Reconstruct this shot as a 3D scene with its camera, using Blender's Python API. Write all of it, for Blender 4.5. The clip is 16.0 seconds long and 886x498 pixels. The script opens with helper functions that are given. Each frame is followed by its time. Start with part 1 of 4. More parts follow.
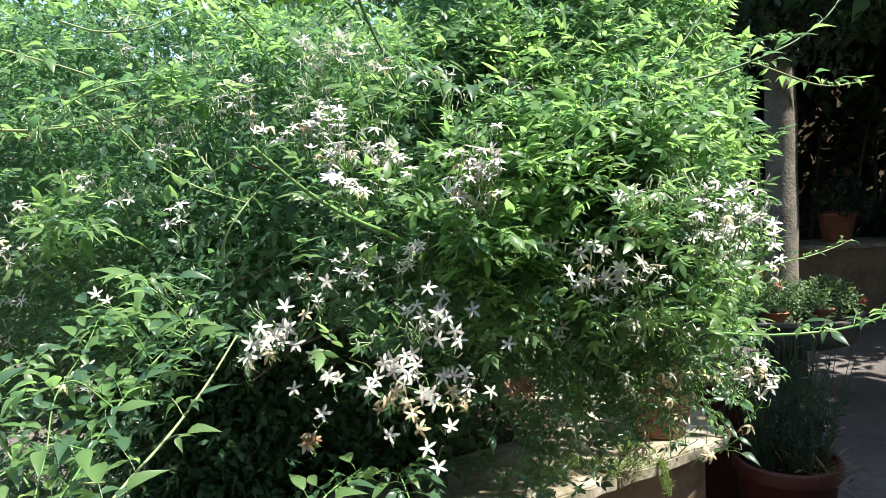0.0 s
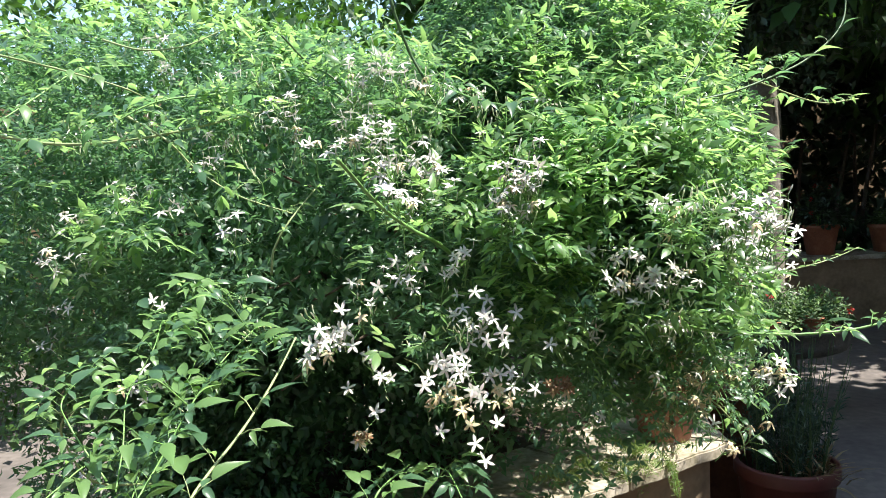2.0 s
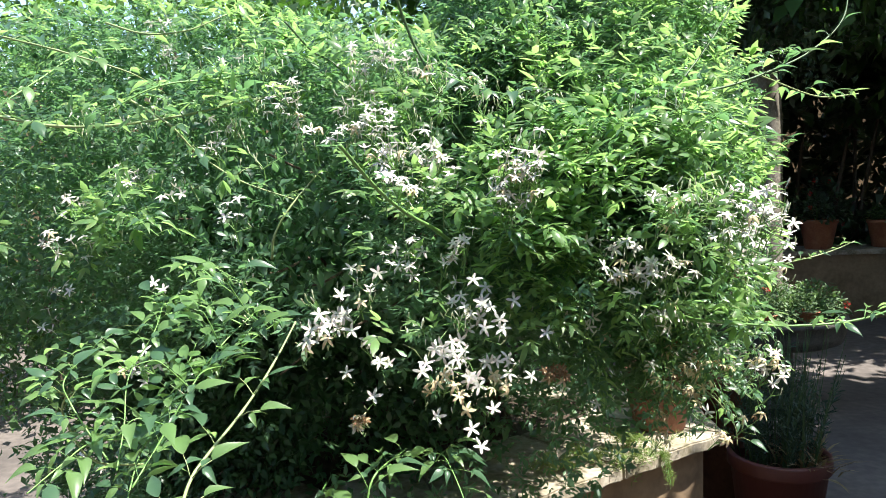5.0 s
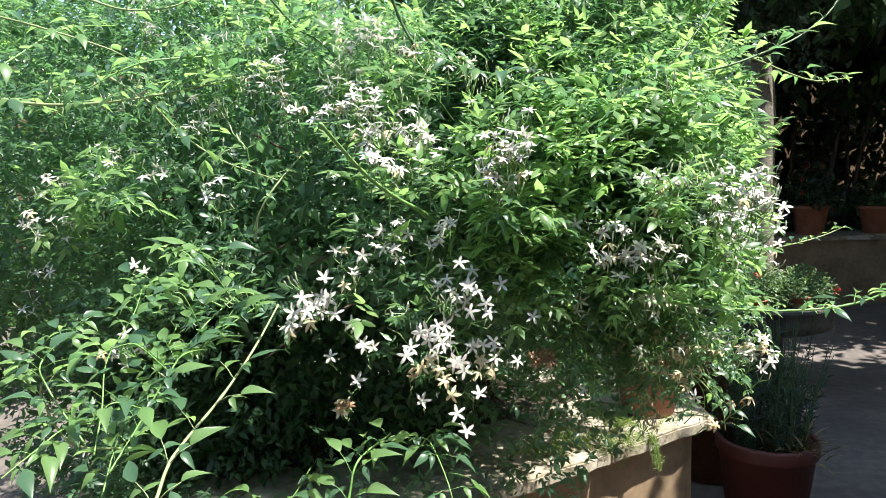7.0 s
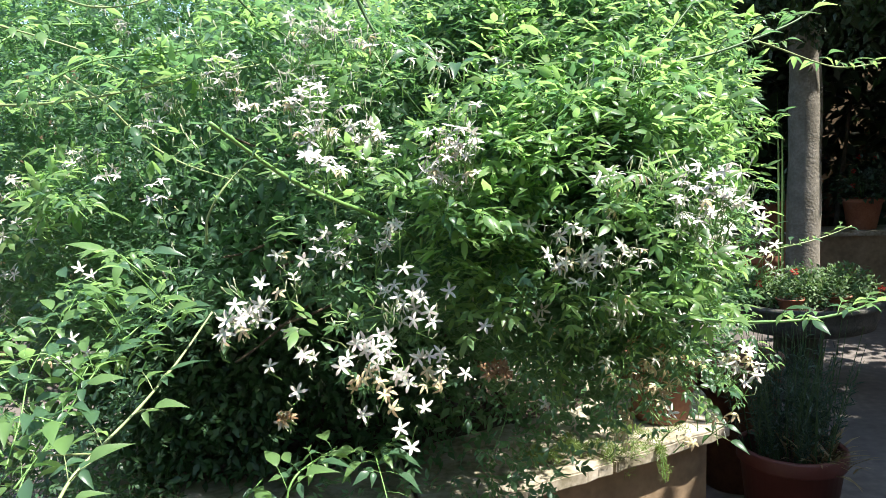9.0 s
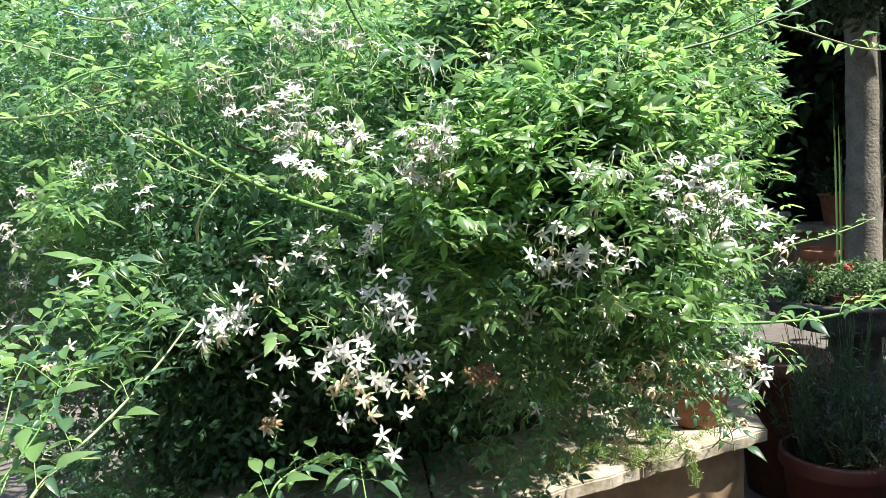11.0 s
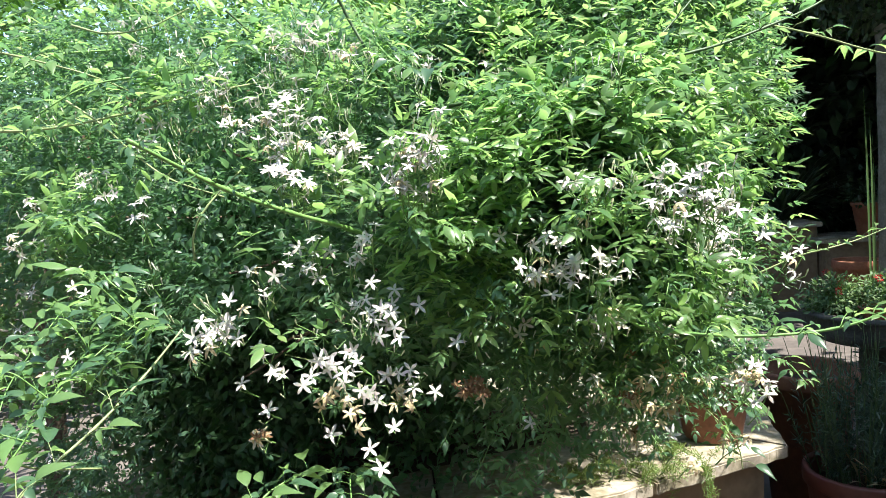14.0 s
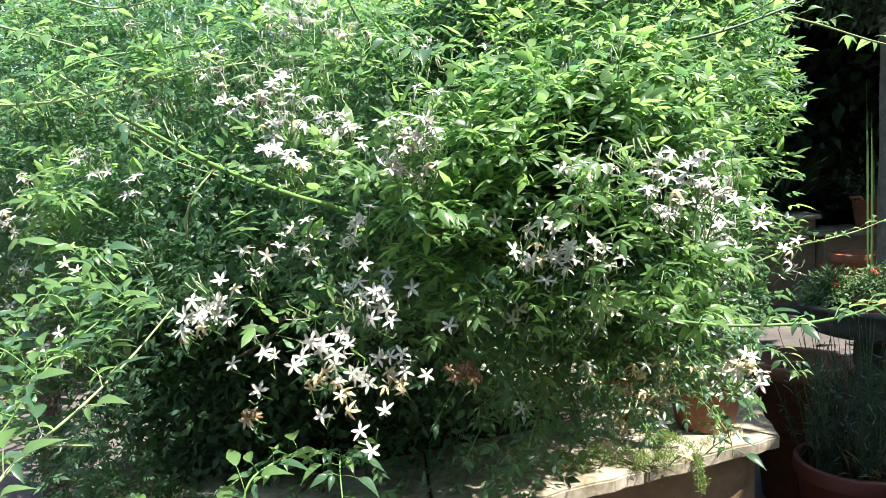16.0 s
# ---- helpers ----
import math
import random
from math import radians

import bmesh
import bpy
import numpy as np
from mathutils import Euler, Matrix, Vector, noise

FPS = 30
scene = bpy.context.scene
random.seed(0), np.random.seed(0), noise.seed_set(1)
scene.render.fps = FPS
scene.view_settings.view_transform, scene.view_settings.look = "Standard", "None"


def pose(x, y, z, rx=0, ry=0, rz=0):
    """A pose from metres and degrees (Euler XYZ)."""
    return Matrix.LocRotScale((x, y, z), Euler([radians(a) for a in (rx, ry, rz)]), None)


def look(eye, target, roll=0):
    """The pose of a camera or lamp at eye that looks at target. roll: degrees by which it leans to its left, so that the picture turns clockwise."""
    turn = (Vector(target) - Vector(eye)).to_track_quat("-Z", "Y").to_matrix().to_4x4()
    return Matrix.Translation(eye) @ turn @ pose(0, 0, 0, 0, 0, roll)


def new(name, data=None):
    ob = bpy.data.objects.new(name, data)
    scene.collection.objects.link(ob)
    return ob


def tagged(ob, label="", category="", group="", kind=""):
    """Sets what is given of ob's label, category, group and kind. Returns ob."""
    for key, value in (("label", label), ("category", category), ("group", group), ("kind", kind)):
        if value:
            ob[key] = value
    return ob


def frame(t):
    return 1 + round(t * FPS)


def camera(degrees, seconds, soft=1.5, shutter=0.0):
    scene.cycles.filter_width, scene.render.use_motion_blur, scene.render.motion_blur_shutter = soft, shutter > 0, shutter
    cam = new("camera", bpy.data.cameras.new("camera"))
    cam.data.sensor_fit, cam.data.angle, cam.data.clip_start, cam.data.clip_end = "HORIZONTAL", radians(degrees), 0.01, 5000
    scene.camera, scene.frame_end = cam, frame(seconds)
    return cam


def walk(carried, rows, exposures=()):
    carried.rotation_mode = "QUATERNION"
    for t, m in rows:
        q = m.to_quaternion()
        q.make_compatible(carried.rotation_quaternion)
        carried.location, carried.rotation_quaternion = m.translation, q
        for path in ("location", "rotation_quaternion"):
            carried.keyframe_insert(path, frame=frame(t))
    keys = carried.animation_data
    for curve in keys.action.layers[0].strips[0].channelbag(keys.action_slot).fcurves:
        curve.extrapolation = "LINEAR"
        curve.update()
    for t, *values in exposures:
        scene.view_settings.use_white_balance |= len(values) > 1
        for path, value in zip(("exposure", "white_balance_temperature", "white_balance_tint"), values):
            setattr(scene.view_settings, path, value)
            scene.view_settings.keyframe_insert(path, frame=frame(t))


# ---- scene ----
cam = camera(62.8, 16.0, soft=0.6)
METRES, EYE, TILT, LEAN, TURN = 0.68, 1.62, -5.0, 2.5, 0.0
ROWS = [
    (0.0, 0.0, 0.0, 0.0, -0.0, 0.0, -0.0),
    (0.5, -0.0538, -0.0322, -0.0059, -0.28, 0.56, -0.38),
    (1.0, -0.1024, -0.0823, -0.0086, -0.46, 1.63, -0.54),
    (1.5, -0.1503, -0.1043, -0.0136, -1.19, 0.81, -0.58),
    (2.0, -0.1834, -0.1219, -0.0234, -1.44, 1.16, 0.18),
    (2.5, -0.1931, -0.1342, -0.0247, -1.34, 1.13, 0.11),
    (3.0, -0.1918, -0.1444, -0.0302, -1.08, 0.39, -0.32),
    (3.5, -0.1871, -0.1382, -0.0301, -1.21, -0.2, -0.81),
    (4.0, -0.1834, -0.1429, -0.0282, -1.49, 0.3, -0.46),
    (6.5, -0.1887, -0.1215, -0.032, -1.75, 0.19, -1.2),
    (7.0, -0.1637, -0.1069, -0.0326, -2.09, -0.95, -0.96),
    (7.5, -0.1212, -0.0883, -0.0277, -1.53, -1.01, -0.59),
    (8.0, -0.0443, -0.0595, -0.0183, -0.37, -1.09, -0.27),
    (8.5, 0.046, -0.0168, -0.0071, 0.83, -1.46, -0.56),
    (11.0, 0.3281, 0.0856, 0.003, 6.41, -1.51, 0.31),
    (11.5, 0.3584, 0.0889, 0.0013, 7.94, -0.5, 1.07),
    (12.0, 0.3904, 0.115, 0.0059, 8.7, -0.19, 1.1),
    (12.5, 0.4043, 0.1315, 0.0026, 7.9, -1.03, 1.17),
    (13.0, 0.4124, 0.1301, 0.0043, 8.6, -0.74, 1.02),
    (13.5, 0.4225, 0.1253, 0.0034, 9.27, -0.49, 1.09),
    (14.0, 0.4292, 0.1294, 0.0005, 8.78, -0.63, 0.39),
    (14.5, 0.437, 0.1359, -0.001, 9.13, -1.08, 0.11),
    (15.0, 0.4363, 0.1382, -0.0003, 9.76, -1.14, -0.01),
    (15.5, 0.4363, 0.1364, -0.0022, 10.03, -1.97, -0.41),
    (16.0, 0.4384, 0.1448, -0.0049, 8.69, -1.79, -0.75),
]
walk(cam, [(t, pose(0, 0, EYE, TILT, LEAN, TURN) @ pose(METRES * x, METRES * y, METRES * z, 90 + pitch, roll, yaw)) for t, x, y, z, yaw, pitch, roll in ROWS],
     exposures=[(0.0, 1.34), (1.5, 1.47), (4.0, 1.59), (7.0, 1.55), (11.0, 1.60), (13.5, 1.62), (16.0, 1.63)])

# ---------------------------------------------------------------- light
SUN_ELEV, SUN_AZ = 62.0, 111.0            # azimuth from +y (ahead) towards +x (right)
world = bpy.data.worlds.new("world")
scene.world = world
world.use_nodes = True
wn, wl = world.node_tree.nodes, world.node_tree.links
sky = wn.new("ShaderNodeTexSky")
sky.sky_type = "NISHITA"
sky.sun_disc = False
sky.sun_elevation = radians(SUN_ELEV)
sky.sun_rotation = radians(SUN_AZ)
wn["Background"].inputs["Strength"].default_value = 0.145
wl.new(sky.outputs["Color"], wn["Background"].inputs["Color"])
sun_dir = Vector((math.sin(radians(SUN_AZ)) * math.cos(radians(SUN_ELEV)),
                  math.cos(radians(SUN_AZ)) * math.cos(radians(SUN_ELEV)),
                  math.sin(radians(SUN_ELEV))))
sun_data = bpy.data.lights.new("sun", "SUN")
sun_data.energy, sun_data.angle, sun_data.color = 5.0, radians(0.5), (1.0, 0.955, 0.90)
sun_ob = new("sun", sun_data)
sun_ob.matrix_world = look(Vector((0, 0, 20)), Vector((0, 0, 20)) - sun_dir)

# ---------------------------------------------------------------- materials


def material(name):
    m = bpy.data.materials.new(name)
    m.use_nodes = True
    n, l = m.node_tree.nodes, m.node_tree.links
    return m, n, l, n["Principled BSDF"]


def ramp(n, stops):
    r = n.new("ShaderNodeValToRGB")
    e = r.color_ramp.elements
    while len(e) < len(stops):
        e.new(0.5)
    for k, (p, c) in enumerate(stops):
        e[k].position, e[k].color = p, (*c, 1)
    return r


def leafy(name, dark, mid, light, glow, rough=0.38, thin=0.35, scale=60.0):
    """A leaf: each leaf its own green, light shining through the blade."""
    m, n, l, p = material(name)
    geo = n.new("ShaderNodeNewGeometry")
    r = ramp(n, [(0.0, dark), (0.55, mid), (0.93, light), (1.0, tuple(min(1, c * 1.5) for c in light))])
    l.new(geo.outputs["Random Per Island"], r.inputs["Fac"])
    tex = n.new("ShaderNodeTexNoise")
    tex.inputs["Scale"].default_value = scale
    tc = n.new("ShaderNodeTexCoord")
    l.new(tc.outputs["Object"], tex.inputs["Vector"])
    mix = n.new("ShaderNodeMix")
    mix.data_type, mix.blend_type = "RGBA", "MULTIPLY"
    mix.inputs["Factor"].default_value = 0.5
    l.new(r.outputs["Color"], mix.inputs["A"])
    l.new(tex.outputs["Color"], mix.inputs["B"])
    gam = n.new("ShaderNodeBrightContrast")
    gam.inputs["Bright"].default_value = 0.006
    l.new(mix.outputs["Result"], gam.inputs["Color"])
    l.new(gam.outputs["Color"], p.inputs["Base Color"])
    p.inputs["Roughness"].default_value = rough
    p.inputs["Specular IOR Level"].default_value = 0.45
    t = n.new("ShaderNodeBsdfTranslucent")
    t.inputs["Color"].default_value = (*glow, 1)
    ms = n.new("ShaderNodeMixShader")
    ms.inputs["Fac"].default_value = thin
    l.new(p.outputs["BSDF"], ms.inputs[1])
    l.new(t.outputs["BSDF"], ms.inputs[2])
    l.new(ms.outputs["Shader"], n["Material Output"].inputs["Surface"])
    return m


def mottled(name, stops, scale, rough=0.85, bump=0.3, fine=6.0, vec="Object", metallic=0.0, dist=0.004):
    """A mineral or wooden surface: colour from two noises, relief from the finer one."""
    m, n, l, p = material(name)
    tc = n.new("ShaderNodeTexCoord")
    a, b = n.new("ShaderNodeTexNoise"), n.new("ShaderNodeTexNoise")
    a.inputs["Scale"].default_value, b.inputs["Scale"].default_value = scale, scale * fine
    a.inputs["Detail"].default_value = b.inputs["Detail"].default_value = 6
    mixf = n.new("ShaderNodeMix")
    mixf.inputs["Factor"].default_value = 0.4
    for tex in (a, b):
        l.new(tc.outputs[vec], tex.inputs["Vector"])
    l.new(a.outputs["Fac"], mixf.inputs["A"])
    l.new(b.outputs["Fac"], mixf.inputs["B"])
    r = ramp(n, stops)
    l.new(mixf.outputs["Result"], r.inputs["Fac"])
    l.new(r.outputs["Color"], p.inputs["Base Color"])
    p.inputs["Roughness"].default_value, p.inputs["Metallic"].default_value = rough, metallic
    bp = n.new("ShaderNodeBump")
    bp.inputs["Strength"].default_value, bp.inputs["Distance"].default_value = bump, dist
    l.new(b.outputs["Fac"], bp.inputs["Height"])
    l.new(bp.outputs["Normal"], p.inputs["Normal"])
    return m


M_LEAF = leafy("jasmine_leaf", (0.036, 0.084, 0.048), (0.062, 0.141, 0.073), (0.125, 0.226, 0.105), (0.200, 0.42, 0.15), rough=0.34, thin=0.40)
# young leaves; also gives the sunny face its sunlight as colour
M_YOUNG_LIT = leafy("young_lit_leaf", (0.090, 0.187, 0.074), (0.156, 0.290, 0.102), (0.254, 0.392, 0.136), (0.355, 0.60, 0.17), rough=0.36, thin=0.52)
M_PETAL = leafy("petal", (0.68, 0.66, 0.59), (0.73, 0.71, 0.65), (0.77, 0.75, 0.70), (0.70, 0.68, 0.58), rough=0.5, thin=0.25)
M_FADED = leafy("faded_petal", (0.55, 0.40, 0.20), (0.72, 0.60, 0.36), (0.78, 0.68, 0.48), (0.65, 0.50, 0.25), rough=0.6, thin=0.25)
M_DRY = leafy("dry_flower", (0.18, 0.095, 0.045), (0.28, 0.155, 0.075), (0.38, 0.24, 0.12), (0.28, 0.16, 0.07), rough=0.8, thin=0.25)
M_BUD = leafy("bud", (0.55, 0.66, 0.36), (0.72, 0.74, 0.52), (0.78, 0.72, 0.58), (0.66, 0.66, 0.44), rough=0.5, thin=0.25)
M_CANE = mottled("green_cane", [(0.3, (0.09, 0.20, 0.05)), (0.6, (0.16, 0.30, 0.08)), (0.8, (0.24, 0.36, 0.12))], 40, 0.5, 0.2)
M_DARKCANE = mottled("dark_cane", [(0.3, (0.03, 0.07, 0.025)), (0.7, (0.07, 0.13, 0.04))], 40, 0.55, 0.2)
M_PALECANE = mottled("pale_cane", [(0.3, (0.17, 0.23, 0.09)), (0.7, (0.31, 0.38, 0.17))], 40, 0.55, 0.2)
M_WOOD = mottled("woody_stem", [(0.3, (0.06, 0.045, 0.03)), (0.7, (0.16, 0.12, 0.08))], 30, 0.9, 0.5)
M_BARK = mottled("bark", [(0.3, (0.12, 0.108, 0.080)), (0.5, (0.20, 0.180, 0.140)), (0.75, (0.33, 0.30, 0.25))], 7, 0.95, 0.7, dist=0.01)
M_STONE = mottled("slab_stone", [(0.30, (0.09, 0.088, 0.045)), (0.42, (0.21, 0.182, 0.118)), (0.54, (0.35, 0.305, 0.23)), (0.72, (0.50, 0.45, 0.36))], 7, 0.85, 0.5)
M_RENDER = mottled("ochre_render", [(0.3, (0.13, 0.090, 0.052)), (0.5, (0.23, 0.160, 0.092)), (0.75, (0.33, 0.24, 0.145))], 4, 0.95, 0.5)
M_TERRA = mottled("terracotta", [(0.28, (0.18, 0.065, 0.034)), (0.5, (0.31, 0.12, 0.062)), (0.78, (0.42, 0.19, 0.11))], 9, 0.85, 0.25)
# terracotta darkened to carry the shade its pots stand in
M_SHADETERRA = mottled("shaded_terracotta", [(0.28, (0.09, 0.040, 0.025)), (0.5, (0.17, 0.076, 0.045)), (0.78, (0.25, 0.125, 0.08))], 9, 0.9, 0.3)
M_RED = mottled("red_plastic", [(0.3, (0.075, 0.019, 0.015)), (0.7, (0.115, 0.032, 0.024))], 8, 0.55, 0.15)
M_SOIL = mottled("soil", [(0.3, (0.03, 0.02, 0.013)), (0.7, (0.10, 0.07, 0.045))], 25, 1.0, 1.0, dist=0.02)
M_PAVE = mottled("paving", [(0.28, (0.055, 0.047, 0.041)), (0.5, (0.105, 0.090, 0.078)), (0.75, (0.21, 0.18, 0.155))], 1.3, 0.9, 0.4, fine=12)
M_BASIN = mottled("weathered_concrete", [(0.3, (0.035, 0.036, 0.030)), (0.7, (0.13, 0.12, 0.098))], 12, 0.95, 0.6)
M_HEDGE = leafy("shade_leaf", (0.030, 0.056, 0.028), (0.048, 0.092, 0.040), (0.082, 0.140, 0.055), (0.10, 0.18, 0.06), rough=0.38, thin=0.2)
M_TREE = leafy("tree_leaf", (0.030, 0.075, 0.018), (0.045, 0.110, 0.025), (0.080, 0.170, 0.035), (0.12, 0.30, 0.03), rough=0.42, thin=0.25)
M_FERN = leafy("fern_needle", (0.10, 0.17, 0.045), (0.17, 0.25, 0.065), (0.26, 0.31, 0.10), (0.32, 0.48, 0.08), rough=0.55, thin=0.3)
M_STRAP = leafy("strap_leaf", (0.05, 0.12, 0.04), (0.08, 0.17, 0.06), (0.16, 0.24, 0.10), (0.15, 0.30, 0.06), rough=0.45, thin=0.3)
M_STRAW = leafy("straw", (0.16, 0.12, 0.06), (0.26, 0.20, 0.10), (0.36, 0.30, 0.17), (0.3, 0.24, 0.1), rough=0.8, thin=0.2)
M_GREY = leafy("grey_green_needle", (0.022, 0.058, 0.038), (0.036, 0.088, 0.056), (0.06, 0.12, 0.075), (0.06, 0.13, 0.06), rough=0.5, thin=0.15)
M_GERANIUM = leafy("geranium_leaf", (0.07, 0.14, 0.05), (0.12, 0.21, 0.08), (0.19, 0.29, 0.12), (0.20, 0.36, 0.09), rough=0.6, thin=0.25)
M_BLOOM = leafy("red_bloom", (0.45, 0.02, 0.015), (0.60, 0.03, 0.02), (0.70, 0.06, 0.04), (0.6, 0.03, 0.02), rough=0.5, thin=0.25)

# ---------------------------------------------------------------- mesh helpers


def mesh_object(name, verts, faces, mat, parent=None, label="", smooth=False):
    me = bpy.data.meshes.new(name)
    me.from_pydata([tuple(v) for v in verts], [], faces)
    me.materials.append(mat)
    if smooth:
        me.polygons.foreach_set("use_smooth", [True] * len(me.polygons))
    me.update()
    ob = new(name, me)
    ob.parent = parent
    if label:
        tagged(ob, label)
    return ob


def array_object(name, verts, quads, mat, parent=None, smooth=True):
    """Large mesh from numpy: verts (n, 3), faces (m, 3) triangles."""
    me = bpy.data.meshes.new(name)
    me.vertices.add(len(verts))
    me.vertices.foreach_set("co", np.ascontiguousarray(verts, dtype=np.float32).ravel())
    k = quads.shape[1]
    me.loops.add(quads.size)
    me.loops.foreach_set("vertex_index", np.ascontiguousarray(quads, dtype=np.int32).ravel())
    me.polygons.add(len(quads))
    me.polygons.foreach_set("loop_start", np.arange(0, quads.size, k, dtype=np.int32))
    me.polygons.foreach_set("loop_total", np.full(len(quads), k, dtype=np.int32))
    if smooth:
        me.polygons.foreach_set("use_smooth", np.ones(len(quads), dtype=bool))
    me.materials.append(mat)
    me.update(calc_edges=True)
    me.validate()
    ob = new(name, me)
    ob.parent = parent
    return ob


def part(name, bm, mat, parent, label="", smooth=False):
    me = bpy.data.meshes.new(name)
    bm.to_mesh(me)
    bm.free()
    me.materials.append(mat)
    if smooth:
        me.polygons.foreach_set("use_smooth", [True] * len(me.polygons))
    ob = new(name, me)
    ob.parent = parent
    if label:
        tagged(ob, label)
    return ob


def thing(name, at, label, category, group="", kind=""):
    ob = new(name)
    ob.empty_display_size = 0.05
    ob.location = at
    return tagged(ob, label, category, group, kind)


def unit(v):
    return v / np.maximum(np.linalg.norm(v, axis=-1, keepdims=True), 1e-9)


def blade(stations, fold=0.25, droop=0.35, curl=0.0):
    """One leaf blade of length 1 along y: stations are (s, half width). Triangles."""
    mid = [(0, s - curl * s * s * 0.2, -droop * s * s) for s, w in stations]
    v, f = list(mid), []
    left, right = {}, {}
    for k, (s, w) in enumerate(stations):
        if w > 0:
            left[k] = len(v)
            v.append((-w, s, -droop * s * s + fold * w))
            right[k] = len(v)
            v.append((w, s, -droop * s * s + fold * w))
    for k in range(len(stations) - 1):
        a, b = k, k + 1
        if a in left and b in left:
            f += [(a, b, left[b]), (a, left[b], left[a]), (a, right[b], b), (a, right[a], right[b])]
        elif b in left:
            f += [(a, b, left[b]), (a, right[b], b)]
        elif a in left:
            f += [(a, b, left[a]), (a, right[a], b)]
    return np.array(v, float), np.array(f, int)


LEAFLET = blade([(0, 0), (0.26, 0.17), (0.62, 0.17), (1, 0)], -0.30, 0.42)
SMALL = blade([(0, 0), (0.42, 0.20), (1, 0)], -0.28, 0.30)
BROAD = blade([(0, 0), (0.2, 0.16), (0.45, 0.23), (0.75, 0.15), (1, 0)], 0.35, 0.38)
SIMPLE = blade([(0, 0), (0.45, 0.24), (1, 0)], 0.25, 0.25)
STRAP = blade([(0, 0.03), (0.3, 0.045), (0.7, 0.035), (1, 0)], 0.3, 0.45)
NEEDLE = blade([(0, 0), (0.5, 0.06), (1, 0)], 0.0, 0.1)


def scatter(template, at, axis, normal, size):
    """Copies of a blade: base at, pointing along axis, face towards normal."""
    tv, tf = template
    y = unit(axis)
    x = unit(np.cross(y, normal))
    z = np.cross(x, y)
    v = (at[:, None, :] + size[:, None, None] * (tv[None, :, 0:1] * x[:, None, :] + tv[None, :, 1:2] * y[:, None, :] + tv[None, :, 2:3] * z[:, None, :]))
    f = tf[None] + (np.arange(len(at)) * len(tv))[:, None, None]
    return v.reshape(-1, 3), f.reshape(-1, 3)


def join(pieces):
    vs, fs, k = [], [], 0
    for v, f in pieces:
        vs.append(v)
        fs.append(f + k)
        k += len(v)
    return np.concatenate(vs), np.concatenate(fs)


def rough_field(p, freq, seed):
    """A smooth random field in -1..1 from a few sine waves."""
    g = np.random.default_rng(seed)
    out = np.zeros(len(p))
    for _ in range(7):
        k = g.normal(size=3) * freq
        out += np.sin(p @ k + g.uniform(0, 6.28))
    return out / 3.7


def smooth_path(points, steps=8):
    """Catmull-Rom line through the points."""
    p = [Vector(q) for q in points]
    p = [p[0] * 2 - p[1]] + p + [p[-1] * 2 - p[-2]]
    out = []
    for k in range(1, len(p) - 2):
        for s in range(steps):
            t = s / steps
            a, b, c, d = p[k - 1:k + 3]
            out.append(0.5 * ((2 * b) + (c - a) * t + (2 * a - 5 * b + 4 * c - d) * t * t + (3 * b - a - 3 * c + d) * t ** 3))
    return out + [p[-2]]


def tube(points, radii, sides=6):
    """A tapering tube along a line; closed at both ends."""
    v, f = [], []
    for k, p in enumerate(points):
        d = (points[min(k + 1, len(points) - 1)] - points[max(k - 1, 0)]).normalized()
        u = d.cross(Vector((0.31, 0.17, 0.93))).normalized()
        w = d.cross(u)
        for s in range(sides):
            a = 2 * math.pi * s / sides
            v.append(p + (u * math.cos(a) + w * math.sin(a)) * radii[k])
    for k in range(len(points) - 1):
        for s in range(sides):
            a, b = k * sides + s, k * sides + (s + 1) % sides
            f.append((a, b, b + sides, a + sides))
    f.append(tuple(range(sides))[::-1])
    f.append(tuple((len(points) - 1) * sides + s for s in range(sides)))
    return v, f


def lathe(profile, sides=40):
    """A turned form: profile of (radius, height) from the outside foot over the rim to the inside."""
    v, f = [], []
    for r, z in profile:
        for s in range(sides):
            a = 2 * math.pi * s / sides
            v.append((r * math.cos(a), r * math.sin(a), z))
    for k in range(len(profile) - 1):
        for s in range(sides):
            a, b = k * sides + s, k * sides + (s + 1) % sides
            f.append((a, b, b + sides, a + sides))
    f.append(tuple(range(sides))[::-1])
    f.append(tuple((len(profile) - 1) * sides + s for s in range(sides)))
    return v, f


# ---------------------------------------------------------------- ground, planter wall, low wall
g_bm = bmesh.new()
bmesh.ops.create_grid(g_bm, x_segments=60, y_segments=60, size=0.5)
for v in g_bm.verts:
    v.co.x, v.co.y = v.co.x * 240, v.co.y * 240 + 60
    v.co.z = 0.0
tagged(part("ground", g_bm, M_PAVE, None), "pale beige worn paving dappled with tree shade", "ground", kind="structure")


def prism(outline, z0, z1, bevel=0.0):
    bm = bmesh.new()
    lo = [bm.verts.new((x, y, z0)) for x, y in outline]
    hi = [bm.verts.new((x, y, z1)) for x, y in outline]
    n = len(outline)
    bm.faces.new(lo[::-1])
    bm.faces.new(hi)
    for k in range(n):
        bm.faces.new((lo[k], lo[(k + 1) % n], hi[(k + 1) % n], hi[k]))
    bmesh.ops.recalc_face_normals(bm, faces=bm.faces)
    if bevel:
        bmesh.ops.bevel(bm, geom=bm.edges[:], offset=bevel, segments=2, affect="EDGES")
    return bm


TOP = 0.592
PLAN = [(1.07, 2.753), (1.15, 3.80), (-0.9, 4.05), (-1.35, 2.35), (-0.55, 1.71)]      # outer edge of the coping


